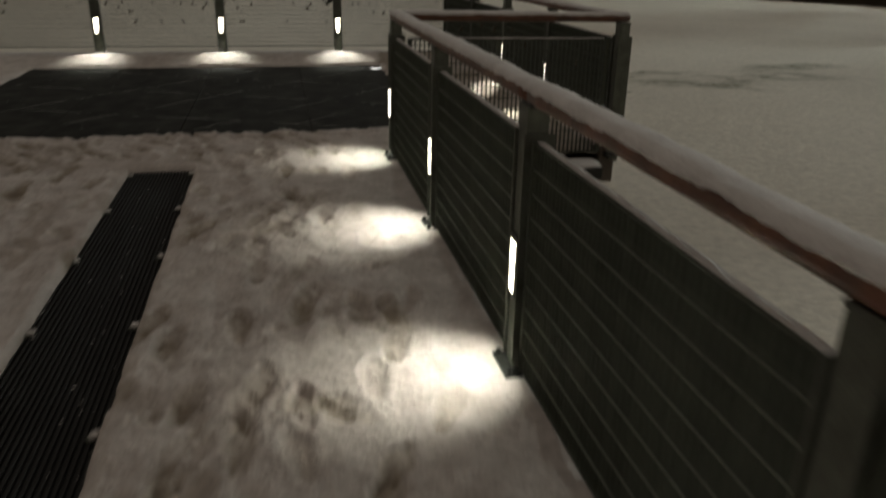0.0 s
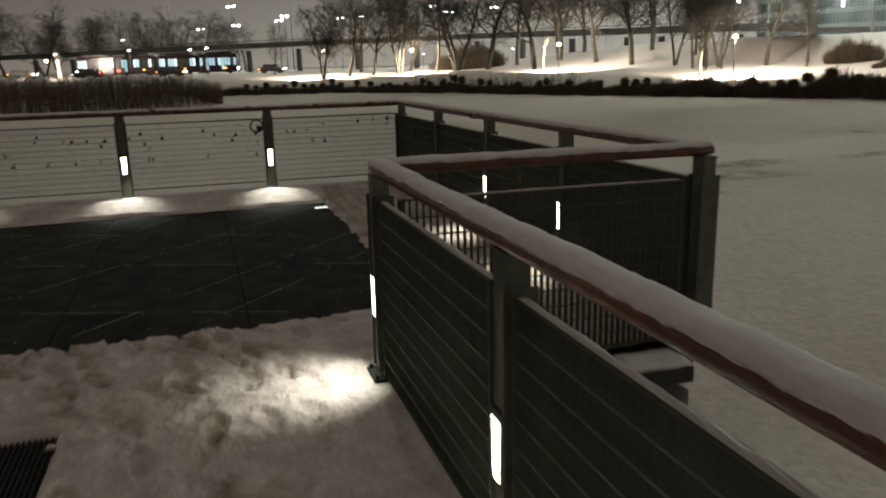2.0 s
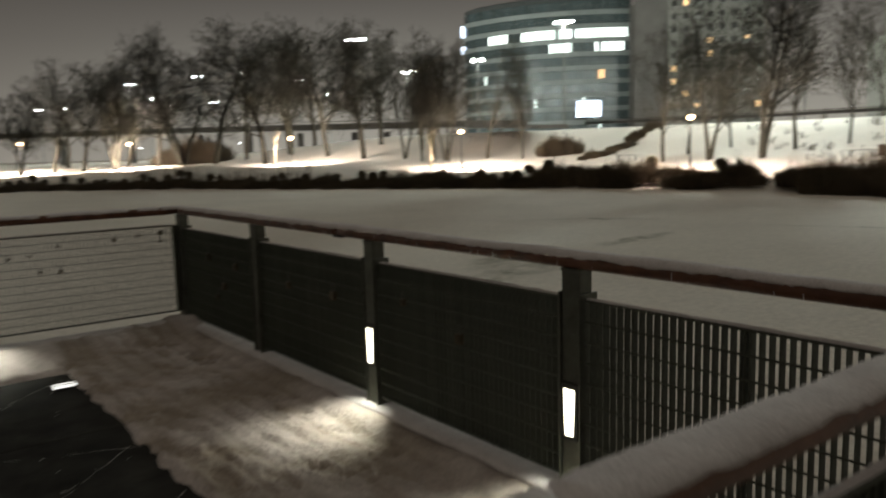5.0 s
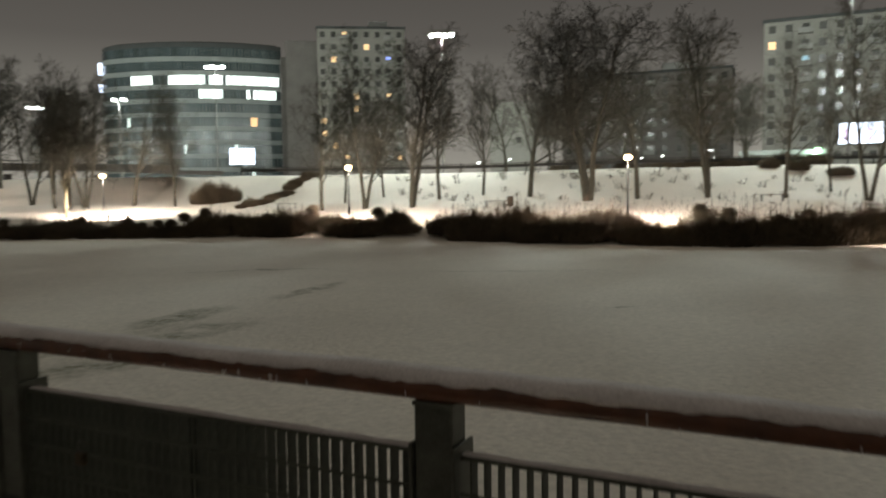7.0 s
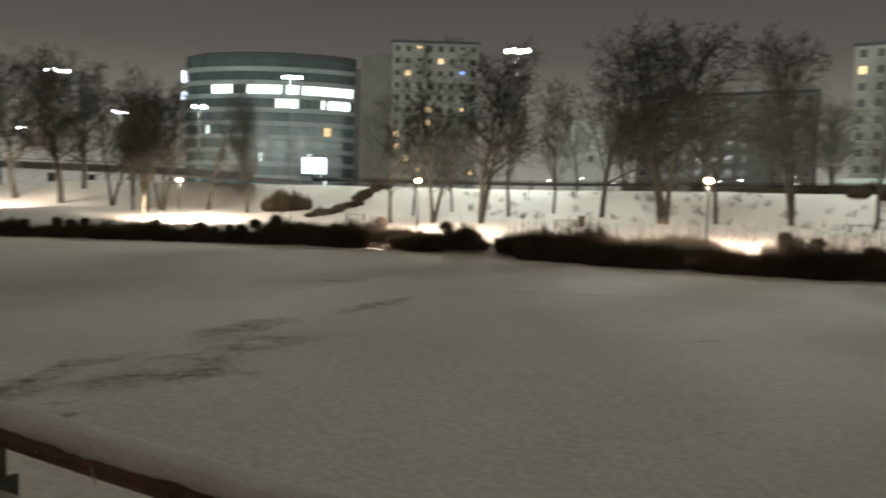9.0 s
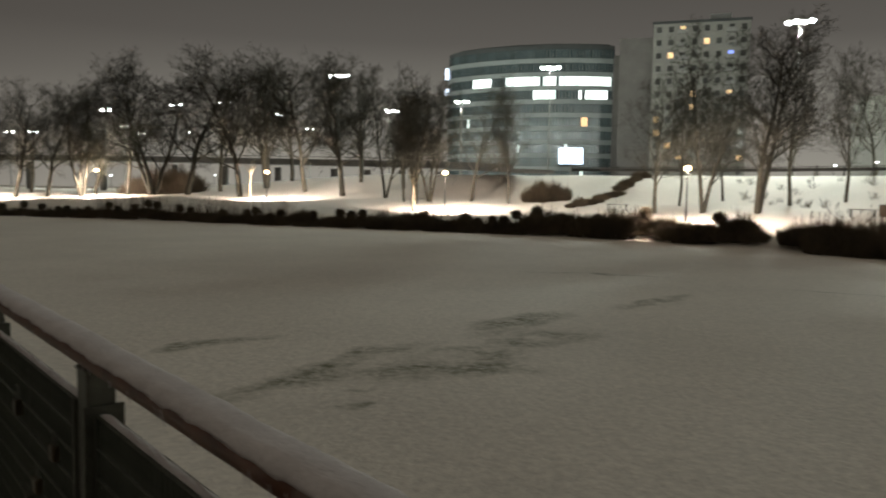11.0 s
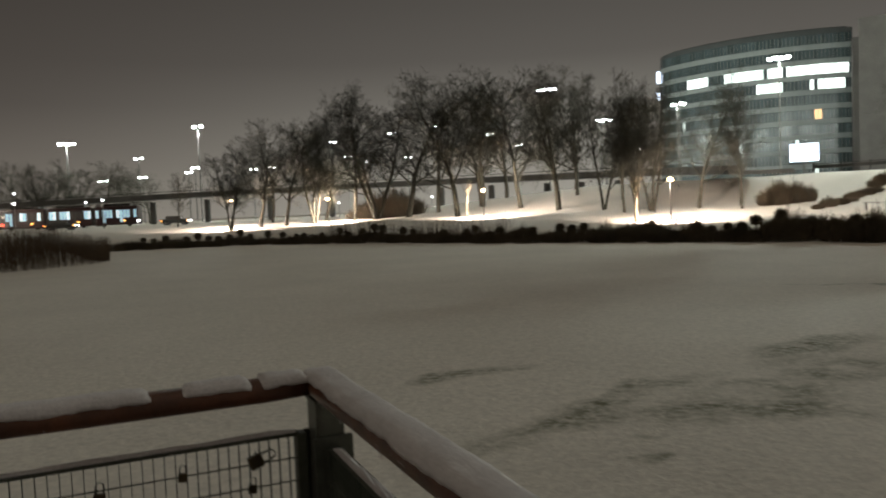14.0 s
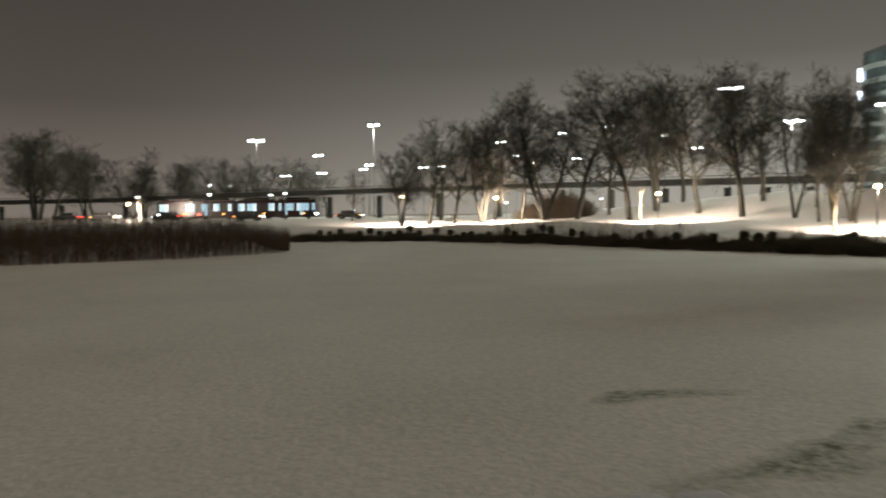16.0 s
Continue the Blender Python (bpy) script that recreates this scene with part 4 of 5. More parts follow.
shrubs = [shrub_proto(201, 2.3, 1.5, 620, "dense withered brown shrub on the pond's edge"), shrub_proto(202, 2.6, 1.25, 620, "dense withered brown shrub on the pond's edge"),
          shrub_proto(203, 2.2, 0.8, 420, "low withered hedge plant on the pond's edge"),
          shrub_proto(204, 0.70, 1.25, 360, "small round-headed shrub on a stem at the shore", True),
          shrub_proto(205, 1.3, 2.0, 380, "pointed dark evergreen shrub at the shore"),
          shrub_proto(206, 0.40, 1.1, 9, "thin bare sapling on the snowy slope")]
shrub_fresh = [True] * len(shrubs)
srng = random.Random(9)


def put_shrub(kind, x, y, size, z=None):
    ob = shrubs[kind]
    m = pose(x, y, gz(x, y) if z is None else z, 0, 0, srng.uniform(0, 360))
    if shrub_fresh[kind]:
        shrub_fresh[kind] = False
    else:
        ob = copy_thing(ob, m)
    ob.matrix_basis = m @ Matrix.Diagonal((size, size, size * srng.uniform(0.85, 1.15), 1))


def along_shore(first, last, gap):
    """Points along the pond's edge between two of its corners, with the outward direction."""
    out, carry = [], 0.0
    for (ax, ay), (bx, by) in zip(SHORE[first:last], SHORE[first + 1:last + 1]):
        d = Vector((bx - ax, by - ay))
        n = Vector((d.y, -d.x)).normalized()
        s = carry
        while s < d.length:
            p = Vector((ax, ay)) + d * (s / d.length)
            out.append((p.x, p.y, n.x, n.y))
            s += gap
        carry = s - d.length
    return out


for x, y, nx_, ny_ in along_shore(0, 6, 0.95):
    if 31.2 < y < 33.4 or 40.8 < y < 42.4 or y < -6:
        continue
    off = srng.uniform(0.6, 2.0)
    size = np.interp(y, [3, 8, 20, 30, 33.5, 43, 48, 52], [1.45, 1.2, 1.4, 1.25, 1.1, 1.3, 1.2, 0.85])
    put_shrub(srng.choice((0, 1)), x + nx_ * off, y + ny_ * off, size * srng.uniform(0.78, 1.15))
for x, y, nx_, ny_ in along_shore(6, 11, 1.15):
    off = srng.uniform(0.4, 1.3)
    put_shrub(2, x + nx_ * off, y + ny_ * off, srng.uniform(1.0, 1.4))
    if srng.random() < 0.55:
        put_shrub(3, x + nx_ * (off + 0.3), y + ny_ * (off + 0.3), srng.uniform(0.85, 1.2))
    if y < 68 and srng.random() < 0.45:
        put_shrub(srng.choice((0, 1)), x + nx_ * off, y + ny_ * off, srng.uniform(0.75, 1.1))
for y in (5.4, 6.9, 8.4, 9.9, 12.4, 14.0, 36.4, 42.0, 45.5, 48.0, 49.8, 51.4):
    x = np.interp(y, [3, 11, 20, 33, 43, 49.3, 57.6], [50, 45, 44, 46.5, 46, 43.4, 39.9]) + 1.9
    put_shrub(3, float(x), y, srng.uniform(1.15, 1.45))
put_shrub(4, 47.6, 34.4, 1.1)
for x, y, size in ((86, 27, 1.0), (84, 24, 0.9), (85, 20, 1.1), (83, 17, 0.9), (86, 14, 1.1), (84, 11, 1.0), (83, 8, 1.0), (82, 30, 0.9), (84, 34, 0.8),
                   (79, 12, 0.8), (78, 9.5, 0.8), (80, 15.5, 0.7), (79, 18, 0.7), (77, 6, 0.8), (81, 22, 0.7)):
    put_shrub(srng.choice((0, 1)), x, y, size)
for x, y, size in ((58.6, 61.8, 1.3), (59.5, 60.9, 1.15), (57.7, 62.6, 1.1), (58.9, 62.4, 1.2), (60.2, 60.2, 0.9)):
    put_shrub(4, x, y, size)
for x, y, size in ((36.6, 109.0, 2.3), (38.4, 108.6, 2.6), (40.2, 108.2, 2.2), (34.9, 109.6, 1.9)):
    put_shrub(srng.choice((0, 1)), x, y, size)
for k in range(16):
    put_shrub(srng.choice((0, 1)), 55.0 + 1.2 * k + srng.uniform(-0.4, 0.4), 54.6 + 0.36 * k + srng.uniform(-0.5, 0.5), srng.uniform(0.4, 0.65))
for k in range(70):
    y = srng.uniform(6, 31) if k < 44 else srng.uniform(33, 50)
    x = 44.5 + srng.uniform(18, 31) + max(0, y - 20) * 0.1
    put_shrub(5, x, y, srng.uniform(0.7, 1.3))


def blades(name, spots_, tall, seed, plume, label):
    r = random.Random(seed)
    v, f = [], []
    for x, y, z in spots_:
        h = tall * r.uniform(0.6, 1.15)
        p = Vector((x, y, z - 0.1))
        q = p + Vector((r.gauss(0, 0.14), r.gauss(0, 0.14), h))
        frustum(v, f, p, q, 0.012, 0.005, 3)
        if plume and r.random() < 0.6:
            frustum(v, f, q - Vector((0, 0, 0.05)), q + Vector((r.gauss(0, 0.05), r.gauss(0, 0.05), 0.16)), 0.035, 0.008, 3)
        for _ in range(2):
            k = p.lerp(q, r.uniform(0.2, 0.8))
            frustum(v, f, k, k + Vector((r.gauss(0, 0.18), r.gauss(0, 0.18), r.uniform(0.05, 0.35))), 0.012, 0.003, 3)
    ob = part(name, (v, f), REED)
    return tagged(ob, label, "reeds", kind="stuff")


r = random.Random(61)
bed = []
while len(bed) < 9500:
    x, y = r.uniform(-34, 2.6), r.uniform(60, 86)
    front = np.interp(x, [-25, -9.3, -4.5, 1.8, 2.6], [62, 68.2, 70.5, 75.5, 79])
    if y > front - 0.6 and y < front + 9 * (1 - 0.5 * r.random()):
        bed.append((x, y, gz(x, y)))
blades("reed_bed", bed, 1.9, 62, False, "dense bed of brown dry reeds along the pond")
tall_reeds = []
for x, y, nx_, ny_ in along_shore(1, 4, 0.035):
    if y < 31.3:
        off = r.uniform(0.2, 3.2)
        tall_reeds.append((x + nx_ * off, y + ny_ * off, gz(x + nx_ * off, y + ny_ * off)))
blades("reed_fringe", tall_reeds[::2], 1.75, 63, True, "thin dry reeds with feathery tops on the shore")
grass = []
for x, y, nx_, ny_ in along_shore(8, 11, 0.03):
    if 70 < y < 90:
        off = r.uniform(-0.5, 3.0)
        grass.append((x + nx_ * off, y + ny_ * off, gz(x + nx_ * off, y + ny_ * off)))
blades("reed_fringe", grass, 1.6, 64, False, "patch of dry reddish reeds on the far shore")


# ---------------------------------------------------------------- park furniture
def make_park_lamp():
    lamp = thing("street_lamp", "park lamp on a slim pole, glowing warm white", "street lamp", group="park lamps")
    part("pole", rod((0, 0, -0.3), (0, 0, 3.25), 0.055, 0.04, 10), DARK_STEEL, lamp)
    part("base", rod((0, 0, -0.1), (0, 0, 0.5), 0.085, 0.08, 10), DARK_STEEL, lamp)
    bm = bmesh.new()
    bmesh.ops.create_uvsphere(bm, u_segments=14, v_segments=8, radius=0.24, matrix=pose(0, 0, 3.42) @ Matrix.Diagonal((1, 1, 0.72, 1)))
    part("globe", bm, GLOW_WARM, lamp, "glowing warm globe", True)
    part("cap", rod((0, 0, 3.60), (0, 0, 3.66), 0.30, 0.10, 14), DARK_STEEL, lamp)
    light = new("globe_light", bpy.data.lights.new("globe_light", "SPOT"))
    light.data.energy, light.data.color, light.data.shadow_soft_size = 9500, (1.0, 0.82, 0.69), 0.14
    light.data.spot_size, light.data.spot_blend = radians(160), 0.2
    light.parent = lamp
    light.matrix_basis = look((0, 0, 3.16), (0, 2.9, 0))
    return lamp


lamp_proto = make_park_lamp()
# place of the globe and the side that the lamp throws its light to
# the lamp at (47.6, -1.5) is unseen, added past the end of the row
for k, (x, y, z, side) in enumerate(((49.1, 39.5, 3.56, -82), (46.8, 18.2, 3.57, -88), (46.0, 62.0, 3.36, -65), (41.2, 87.0, 3.55, -55), (28.2, 104.5, 3.52, -40), (16.8, 107.5, 3.73, -15),
                                     (47.6, -1.5, 3.55, -95), (-20.9, 135.4, 3.5, -15))):
    m = pose(x, y, z - 3.42, 0, 0, side)
    ob = lamp_proto if k == 0 else copy_thing(lamp_proto, m)
    ob.matrix_basis = m


def make_bench():
    bench = thing("bench", "backless park bench standing on the snowy path", "bench", group="park benches")
    for k in range(4):
        part("slat", box(0, -0.18 + 0.12 * k, 0.47, 1.9, 0.10, 0.045, 0.008), BENCH_WOOD, bench)
    for s in (-0.75, 0.75):
        part("leg", box(s, 0, 0.20, 0.09, 0.42, 0.52, 0.01), DARK_STEEL, bench)
    return bench


bench_proto = make_bench()
for k, (x, y, turn) in enumerate(((44.6, 58.7, -52), (55.6, 50.3, -50), (59.2, 31.8, -62), (63.5, 11.0, -80), (49.6, 69.5, -45))):
    m = pose(x, y, gz(x, y) + 0.04, 0, 0, turn)
    ob = bench_proto if k == 0 else copy_thing(bench_proto, m)
    ob.matrix_basis = m
bin_ = thing("litter_bin", "slatted brown litter bin beside a park bench", "litter bin", (59.6, 30.6, gz(59.6, 30.6)))
part("drum", rod((0, 0, 0.08), (0, 0, 0.85), 0.26, 0.28, 12), BENCH_WOOD, bin_)
part("rim", rod((0, 0, 0.84), (0, 0, 0.9), 0.30, 0.29, 12), DARK_STEEL, bin_)
part("foot", rod((0, 0, -0.1), (0, 0, 0.1), 0.12, 0.12, 8), DARK_STEEL, bin_)


# ---------------------------------------------------------------- flood masts and street lights
def make_mast(heads, wide):
    mast = thing("floodlight_mast", "tall steel mast with blazing floodlights on top", "light mast", group="floodlight masts")
    part("pole", rod((0, 0, -20), (0, 0, 0.1), 0.17, 0.08, 10), POLE, mast)
    part("crossbar", rod((-wide / 2, 0, 0.05), (wide / 2, 0, 0.05), 0.05, n=6), POLE, mast)
    for k in range(heads):
        u = -wide / 2 + wide * k / (heads - 1)
        head = part("luminaire", box(u, 0, 0.34 + 0.14 * (k % 2), 0.52, 0.5, 0.22, 0.06), POLE, mast)
        bm = bmesh.new()
        bmesh.ops.create_uvsphere(bm, u_segments=12, v_segments=8, radius=0.36, matrix=pose(u, 0, 0.10 + 0.14 * (k % 2)) @ Matrix.Diagonal((1.05, 1, 0.8, 1)))
        part("lens", bm, GLOW_COOL, head, "blazing white lens", True)
    return mast


big, small = make_mast(4, 2.5), make_mast(2, 1.35)
mast_used = [False, False]


def put_mast(x, y, z, kind, size, watts=0):
    ob = (big, small)[kind]
    ground = gz(x, y)
    m = pose(x, y, z, 0, 0, -math.degrees(math.atan2(x, y)))
    if mast_used[kind]:
        ob = copy_thing(ob, m)
    mast_used[kind] = True
    ob.matrix_basis = m @ Matrix.Diagonal((size, size, max(0.3, (z - ground) / 20.0) if kind < 2 else size, 1))
    if watts:
        point_lamp("flood_light", (x, y, z - 1.2), watts, (0.90, 1.0, 0.92), 0.5)


for row in ((91, 52, 21.9, 0, 1.0, 42000), (97, 96, 22.3, 0, 1.0, 19000), (83, 139, 24.0, 0, 1.2, 26000), (101.5, 4.7, 26.3, 0, 1.1, 46000), (-4, 202, 19.5, 0, 1.1, 16000),
            (22, 181, 21.2, 1, 1.1, 14000), (14, 272, 21.5, 1, 1.3, 0), (14, 252, 14.5, 1, 1.2, 0), (29, 271, 16.9, 1, 1.2, 0), (31, 271, 18.3, 1, 1.2, 0), (3, 212, 11.6, 1, 1.0, 0),
            (58, 204, 20.0, 1, 1.2, 12000), (62, 203, 16.4, 1, 1.1, 9000), (72, 221, 16.0, 1, 1.2, 0), (66, 180, 20.0, 1, 1.1, 0), (72, 167, 20.1, 1, 1.3, 12000),
            (84, 216, 17.0, 1, 1.2, 0), (87, 171, 18.9, 1, 1.0, 10000), (98, 176, 16.6, 1, 1.0, 0), (97, 141, 18.6, 1, 1.1, 9000), (122, 159, 14.1, 1, 1.0, 0), (47, 228, 15.3, 1, 1.2, 0),
            (42, 229, 15.0, 1, 1.0, 0), (102, 124, 19.5, 1, 1.2, 12000), (90, 110, 17.2, 1, 1.1, 0), (84, 122, 16.0, 1, 1.1, 0)):
    put_mast(*row)


def make_street_light():
    ob = thing("road_lamp", "road lamp with a small bright white head", "street lamp", group="road lamps")
    part("pole", rod((0, 0, -6), (0, 0, 0), 0.07, 0.05, 8), POLE, ob)
    part("head", box(0, -0.15, 0.06, 0.30, 0.7, 0.12, 0.03), POLE, ob)
    part("lens", box(0, -0.15, -0.06, 0.42, 0.42, 0.26, 0.08), GLOW_STREET, ob, "bright white lens")
    return ob


road_proto = make_street_light()
for k, (x, y, z) in enumerate(((121, 60, 6.7), (123, 55, 7.2), (125, 50, 6.5), (119, 32, 6.6), (125, 30, 7.1), (119, 22, 7.4), (118, 21.5, 6.3), (119, 19, 6.1), (54, 131, 3.9), (42, 146, 3.6),
                              (-14, 192, 8.6), (-10, 192, 8.3), (-20, 138, 4.6), (-9, 135, 4.9), (2.5, 133, 5.0), (0, 150, 5.2))):
    m = pose(x, y, z) @ Matrix.Diagonal((1, 1, (z - gz(x, y)) / 6.0, 1))
    ob = road_proto if k == 0 else copy_thing(road_proto, m)
    ob.matrix_basis = m


# ---------------------------------------------------------------- the road on the embankment and its viaduct
def rim_point(az, s_want):
    a = math.radians(az)
    for r_ in np.arange(45, 130, 0.4):
        x, y = r_ * math.sin(a), r_ * math.cos(a)
        if shore_distance(np.array([x]), np.array([y]))[0] > s_want:
            return x, y
    return x, y


rim = [rim_point(az, 33.5) for az in range(46, 97, 3)]
guard = thing("guardrail", "dark steel guardrail along the snowy embankment road", "guardrail")
rings = []
for x, y in rim:
    z = gz(x, y) + 0.68
    rings.append([(x, y, z - 0.17), (x + 0.05, y + 0.05, z - 0.17), (x + 0.05, y + 0.05, z + 0.17), (x, y, z + 0.17)])
part("beam", sweep(None, rings), DARK_STEEL, guard)
upper = [[(px_, py_, pz + 0.42) for px_, py_, pz in ring] for ring in rings]
part("beam", sweep(None, [[(q[0][0], q[0][1], q[0][2]), (q[1][0], q[1][1], q[0][2]), (q[1][0], q[1][1], q[0][2] + 0.08), (q[0][0], q[0][1], q[0][2] + 0.08)]
                          for q in [[(c[0], c[1], c[2]) for c in ring] for ring in upper]]), DARK_STEEL, guard)
post_mesh = mesh_of("guard_post", box(0, 0, 0.3, 0.12, 0.12, 1.6), DARK_STEEL)
for (ax, ay), (bx, by) in zip(rim, rim[1:]):
    for k in range(2):
        x, y = ax + (bx - ax) * k / 2, ay + (by - ay) * k / 2
        shared("guard_post", post_mesh, guard, pose(x + 0.1, y + 0.1, gz(x, y)))

via = thing("viaduct", "dark concrete road viaduct with a parapet rail", "bridge")
VIA = [(58.8, 66.5, 4.2), (70, 92, 5.4), (65.9, 114, 6.0), (50.9, 143.5, 6.6), (19.1, 161.3, 6.2), (-9.9, 171.8, 5.6), (-33.6, 188.6, 5.2), (-80, 215, 5.0)]
for nm, lo, hi, out_, mat_ in (("deck_slab", -0.4, 0.0, 5.0, VIADUCT_CONCRETE), ("parapet", 0.0, 0.55, 0.25, VIADUCT_CONCRETE), ("rail", 0.85, 0.95, 0.08, DARK_STEEL)):
    rings = []
    for k, (x, y, z) in enumerate(VIA):
        ax, ay, _ = VIA[max(0, k - 1)]
        bx, by, _ = VIA[min(len(VIA) - 1, k + 1)]
        d = Vector((bx - ax, by - ay)).normalized()
        n = Vector((d.y, -d.x))
        rings.append([(x, y, z + lo), (x + n.x * out_, y + n.y * out_, z + lo), (x + n.x * out_, y + n.y * out_, z + hi), (x, y, z + hi)])
    part(nm, sweep(None, rings), mat_, via)
for (ax, ay, az_), (bx, by, bz) in zip(VIA[1:], VIA[2:]):
    for t in (0.0, 0.33, 0.66):
        x, y, z = ax + (bx - ax) * t, ay + (by - ay) * t, az_ + (bz - az_) * t
        part("pier", rod((x + 1.8, y + 1.8, gz(x, y) - 0.3), (x + 1.8, y + 1.8, z - 0.85), 0.55, n=10), VIADUCT_CONCRETE, via)


# ---------------------------------------------------------------- buildings
def local_frame(p, q):
    """x along the front from p to q, -y towards the pond."""
    d = Vector((q[0] - p[0], q[1] - p[1], 0))
    return pose(p[0], p[1], 0, 0, 0, math.degrees(math.atan2(d.y, d.x))), d.length


def make_office():
    m, wide = local_frame((129.8, 161.8), (160.6, 129.6))
    house = thing("office_building", "curved glass office block with bright lit floors at night", "office building")
    house.matrix_basis = m
    R = 47.0
    pts = []
    c = Vector((wide - 13.5, R))
    for k in range(27):
        a = math.radians(15 - k * 2.05)
        pts.append(Vector((c.x + R * math.sin(a), c.y - R * math.cos(a) + 1.2)))
    last_a = math.radians(15 - 26 * 2.05)
    c2 = Vector((c.x + (R - 9) * math.sin(last_a), c.y - (R - 9) * math.cos(last_a) + 1.2))
    for k in range(1, 9):
        a = last_a - math.radians(k * 12)
        pts.append(Vector((c2.x + 9 * math.sin(a), c2.y - 9 * math.cos(a))))
    back = [Vector((10, 60)), Vector((wide, 60))]
    ring = pts + back

    def slab(z0, z1, grow_):
        mid = Vector((wide * 0.55, 26))
        out = [mid + (p - mid) * grow_ for p in ring]
        v = [(p.x, p.y, z0) for p in out] + [(p.x, p.y, z1) for p in out]
        n = len(out)
        f = [(k, (k + 1) % n, n + (k + 1) % n, n + k) for k in range(n)] + [tuple(range(n, 2 * n)), tuple(range(n))[::-1]]
        return v, f

    part("core", slab(2, 38.6, 0.955), GREY_WALL, house)
    for k in range(10):
        z = 4.2 + 3.45 * k
        part("spandrel", slab(z, z + 1.15, 1.0), BAND, house)
    part("roof", slab(38.7, 39.75, 0.985), ROOF, house)
    part("roof_storey", slab(39.75, 40.3, 0.93), ROOF, house)
    seg = (pts[1] - pts[0]).length
    panes = {}
    for key, mt in (("dark", OFFICE_GLASS), ("lit", LIT_OFFICE), ("half", LIT_OFFICE_DIM), ("warm", LIT_WARM)):
        panes[key] = mesh_of("window", box(0, 0, 0, seg / 2 - 0.14, 0.10, 2.26), mt)
    blind = mesh_of("blind", box(0, -0.07, 0, seg / 2 - 0.10, 0.04, 0.75), BAND)
    mullion = mesh_of("mullion", box(0, -0.08, 0, 0.24, 0.06, 2.26), DARK_STEEL)
    rr = random.Random(15)
    for k in range(10):
        zc = 4.2 + 3.45 * k + 1.15 + 1.15
        for i in range(len(pts) - 1):
            a, b = pts[i], pts[i + 1]
            for half in (0.25, 0.75):
                mid = a.lerp(b, half)
                u = mid.x / wide
                mid = mid + (Vector((wide * 0.55, 26)) - mid) * 0.012
                key, luck = "dark", rr.random()
                if k == 7 and (0.34 < u < 0.95 or 0.14 < u < 0.25):
                    key = "lit" if luck < 0.74 else ("half" if luck < 0.9 else "dark")
                if k == 6 and (0.50 < u < 0.64 or 0.76 < u < 0.93):
                    key = "lit" if luck < 0.5 else ("half" if luck < 0.85 else "dark")
                if k == 4 and abs(u - 0.8) < 0.014:
                    key = "warm"
                if key == "dark" and luck > 0.988:
                    key = "half"
                s = (b - a).length / seg
                turn = math.degrees(math.atan2(b.y - a.y, b.x - a.x)) + 180
                shared("window", panes[key], house, pose(mid.x, mid.y, zc, 0, 0, turn) @ Matrix.Diagonal((s, 1, 1, 1)))
                if key in ("lit", "half"):
                    # roller blinds half down, and the middle bars of the panes
                    out_side = pose(mid.x, mid.y, zc, 0, 0, turn + 180) @ Matrix.Diagonal((s, 1, 1, 1))
                    shared("mullion", mullion, house, out_side)
                    if rr.random() < 0.7:
                        shared("blind", blind, house, out_side @ pose(0, 0, rr.choice((0.75, 0.55, 0.9, -0.8))))
    part("side_wall", box(wide + 1.8, 14, 19.5, 7.4, 26, 35, 0.1), HAZED_WALL, house)
    for z, h in ((34.6, 3.0), (29.6, 2.0)):
        part("edge_sign", box(-1.6, 16.5, z, 0.9, 0.8, h, 0.1), SCREEN, house, "small glowing sign")
    return house


make_office()


def make_flats(p, q, deep, low, top, floors, cols, seed, lit_share, label, wing=0.0, wall_mat=None):
    m, wide = local_frame(p, q)
    house = thing("apartment_building", label, "apartment building")
    house.matrix_basis = m
    rr = random.Random(seed)
    part("wall", box(wide / 2, deep / 2, (low + top) / 2, wide, deep, top - low), wall_mat or WHITE_WALL, house)
    part("roof", box(wide / 2, deep / 2, top + 0.3, wide + 0.5, deep + 0.5, 0.6, 0.1), ROOF, house)
    part("lift_housing", box(wide * 0.7, deep / 2, top + 1.6, wide * 0.22, 5, 2.4, 0.1), GREY_WALL, house)
    if wing:
        part("wing", box(-wing / 2, deep / 2 + 3, (low + top) / 2 - 1.2, wing, deep, top - low - 2.4), HAZED_WALL, house)
    pitch, rise = wide / cols, (top - low) / floors
    meshes = {key: mesh_of("window", box(0, 0, 0, 1.15, 0.12, 1.3), mt) for key, mt in
              (("dark", DARK_GLASS), ("warm", LIT_WARM), ("cool", LIT_COOL), ("blue", LIT_BLUE))}
    sill = mesh_of("sill", box(0, 0, 0, 1.3, 0.25, 0.10), GREY_WALL)
    for k in range(floors):
        for i in range(cols):
            x, z = (i + 0.5) * pitch, low + (k + 0.55) * rise
            key = "dark"
            if rr.random() < lit_share and k > 1:
                key = rr.choice(("warm", "warm", "warm", "warm", "warm", "cool", "warm", "blue"))
            shared("window", meshes[key], house, pose(x, -0.02, z))
            shared("sill", sill, house, pose(x, -0.1, z - 0.78))
            if i % 4 == 2:
                part("balcony", box(x, -0.7, z - 0.75, pitch * 0.86, 1.3, 0.95, 0.03), GREY_WALL, house)
    return house


make_flats((156.8, 118.0), (168.0, 99.8), 14, 3, 42, 13, 8, 71, 0.16, "pale high-rise flats with a few warm lit windows", 8)
make_flats((151.3, 16.8), (151.0, -24), 14, 3, 31.3, 10, 15, 72, 0.07, "pale block of flats with scattered lit windows")
make_flats((170, 60), (172, 24), 14, 3, 27, 8, 12, 73, 0.03, "distant block of flats behind trees, walls in haze-dimmed tone", 0.0, HAZED_WALL)

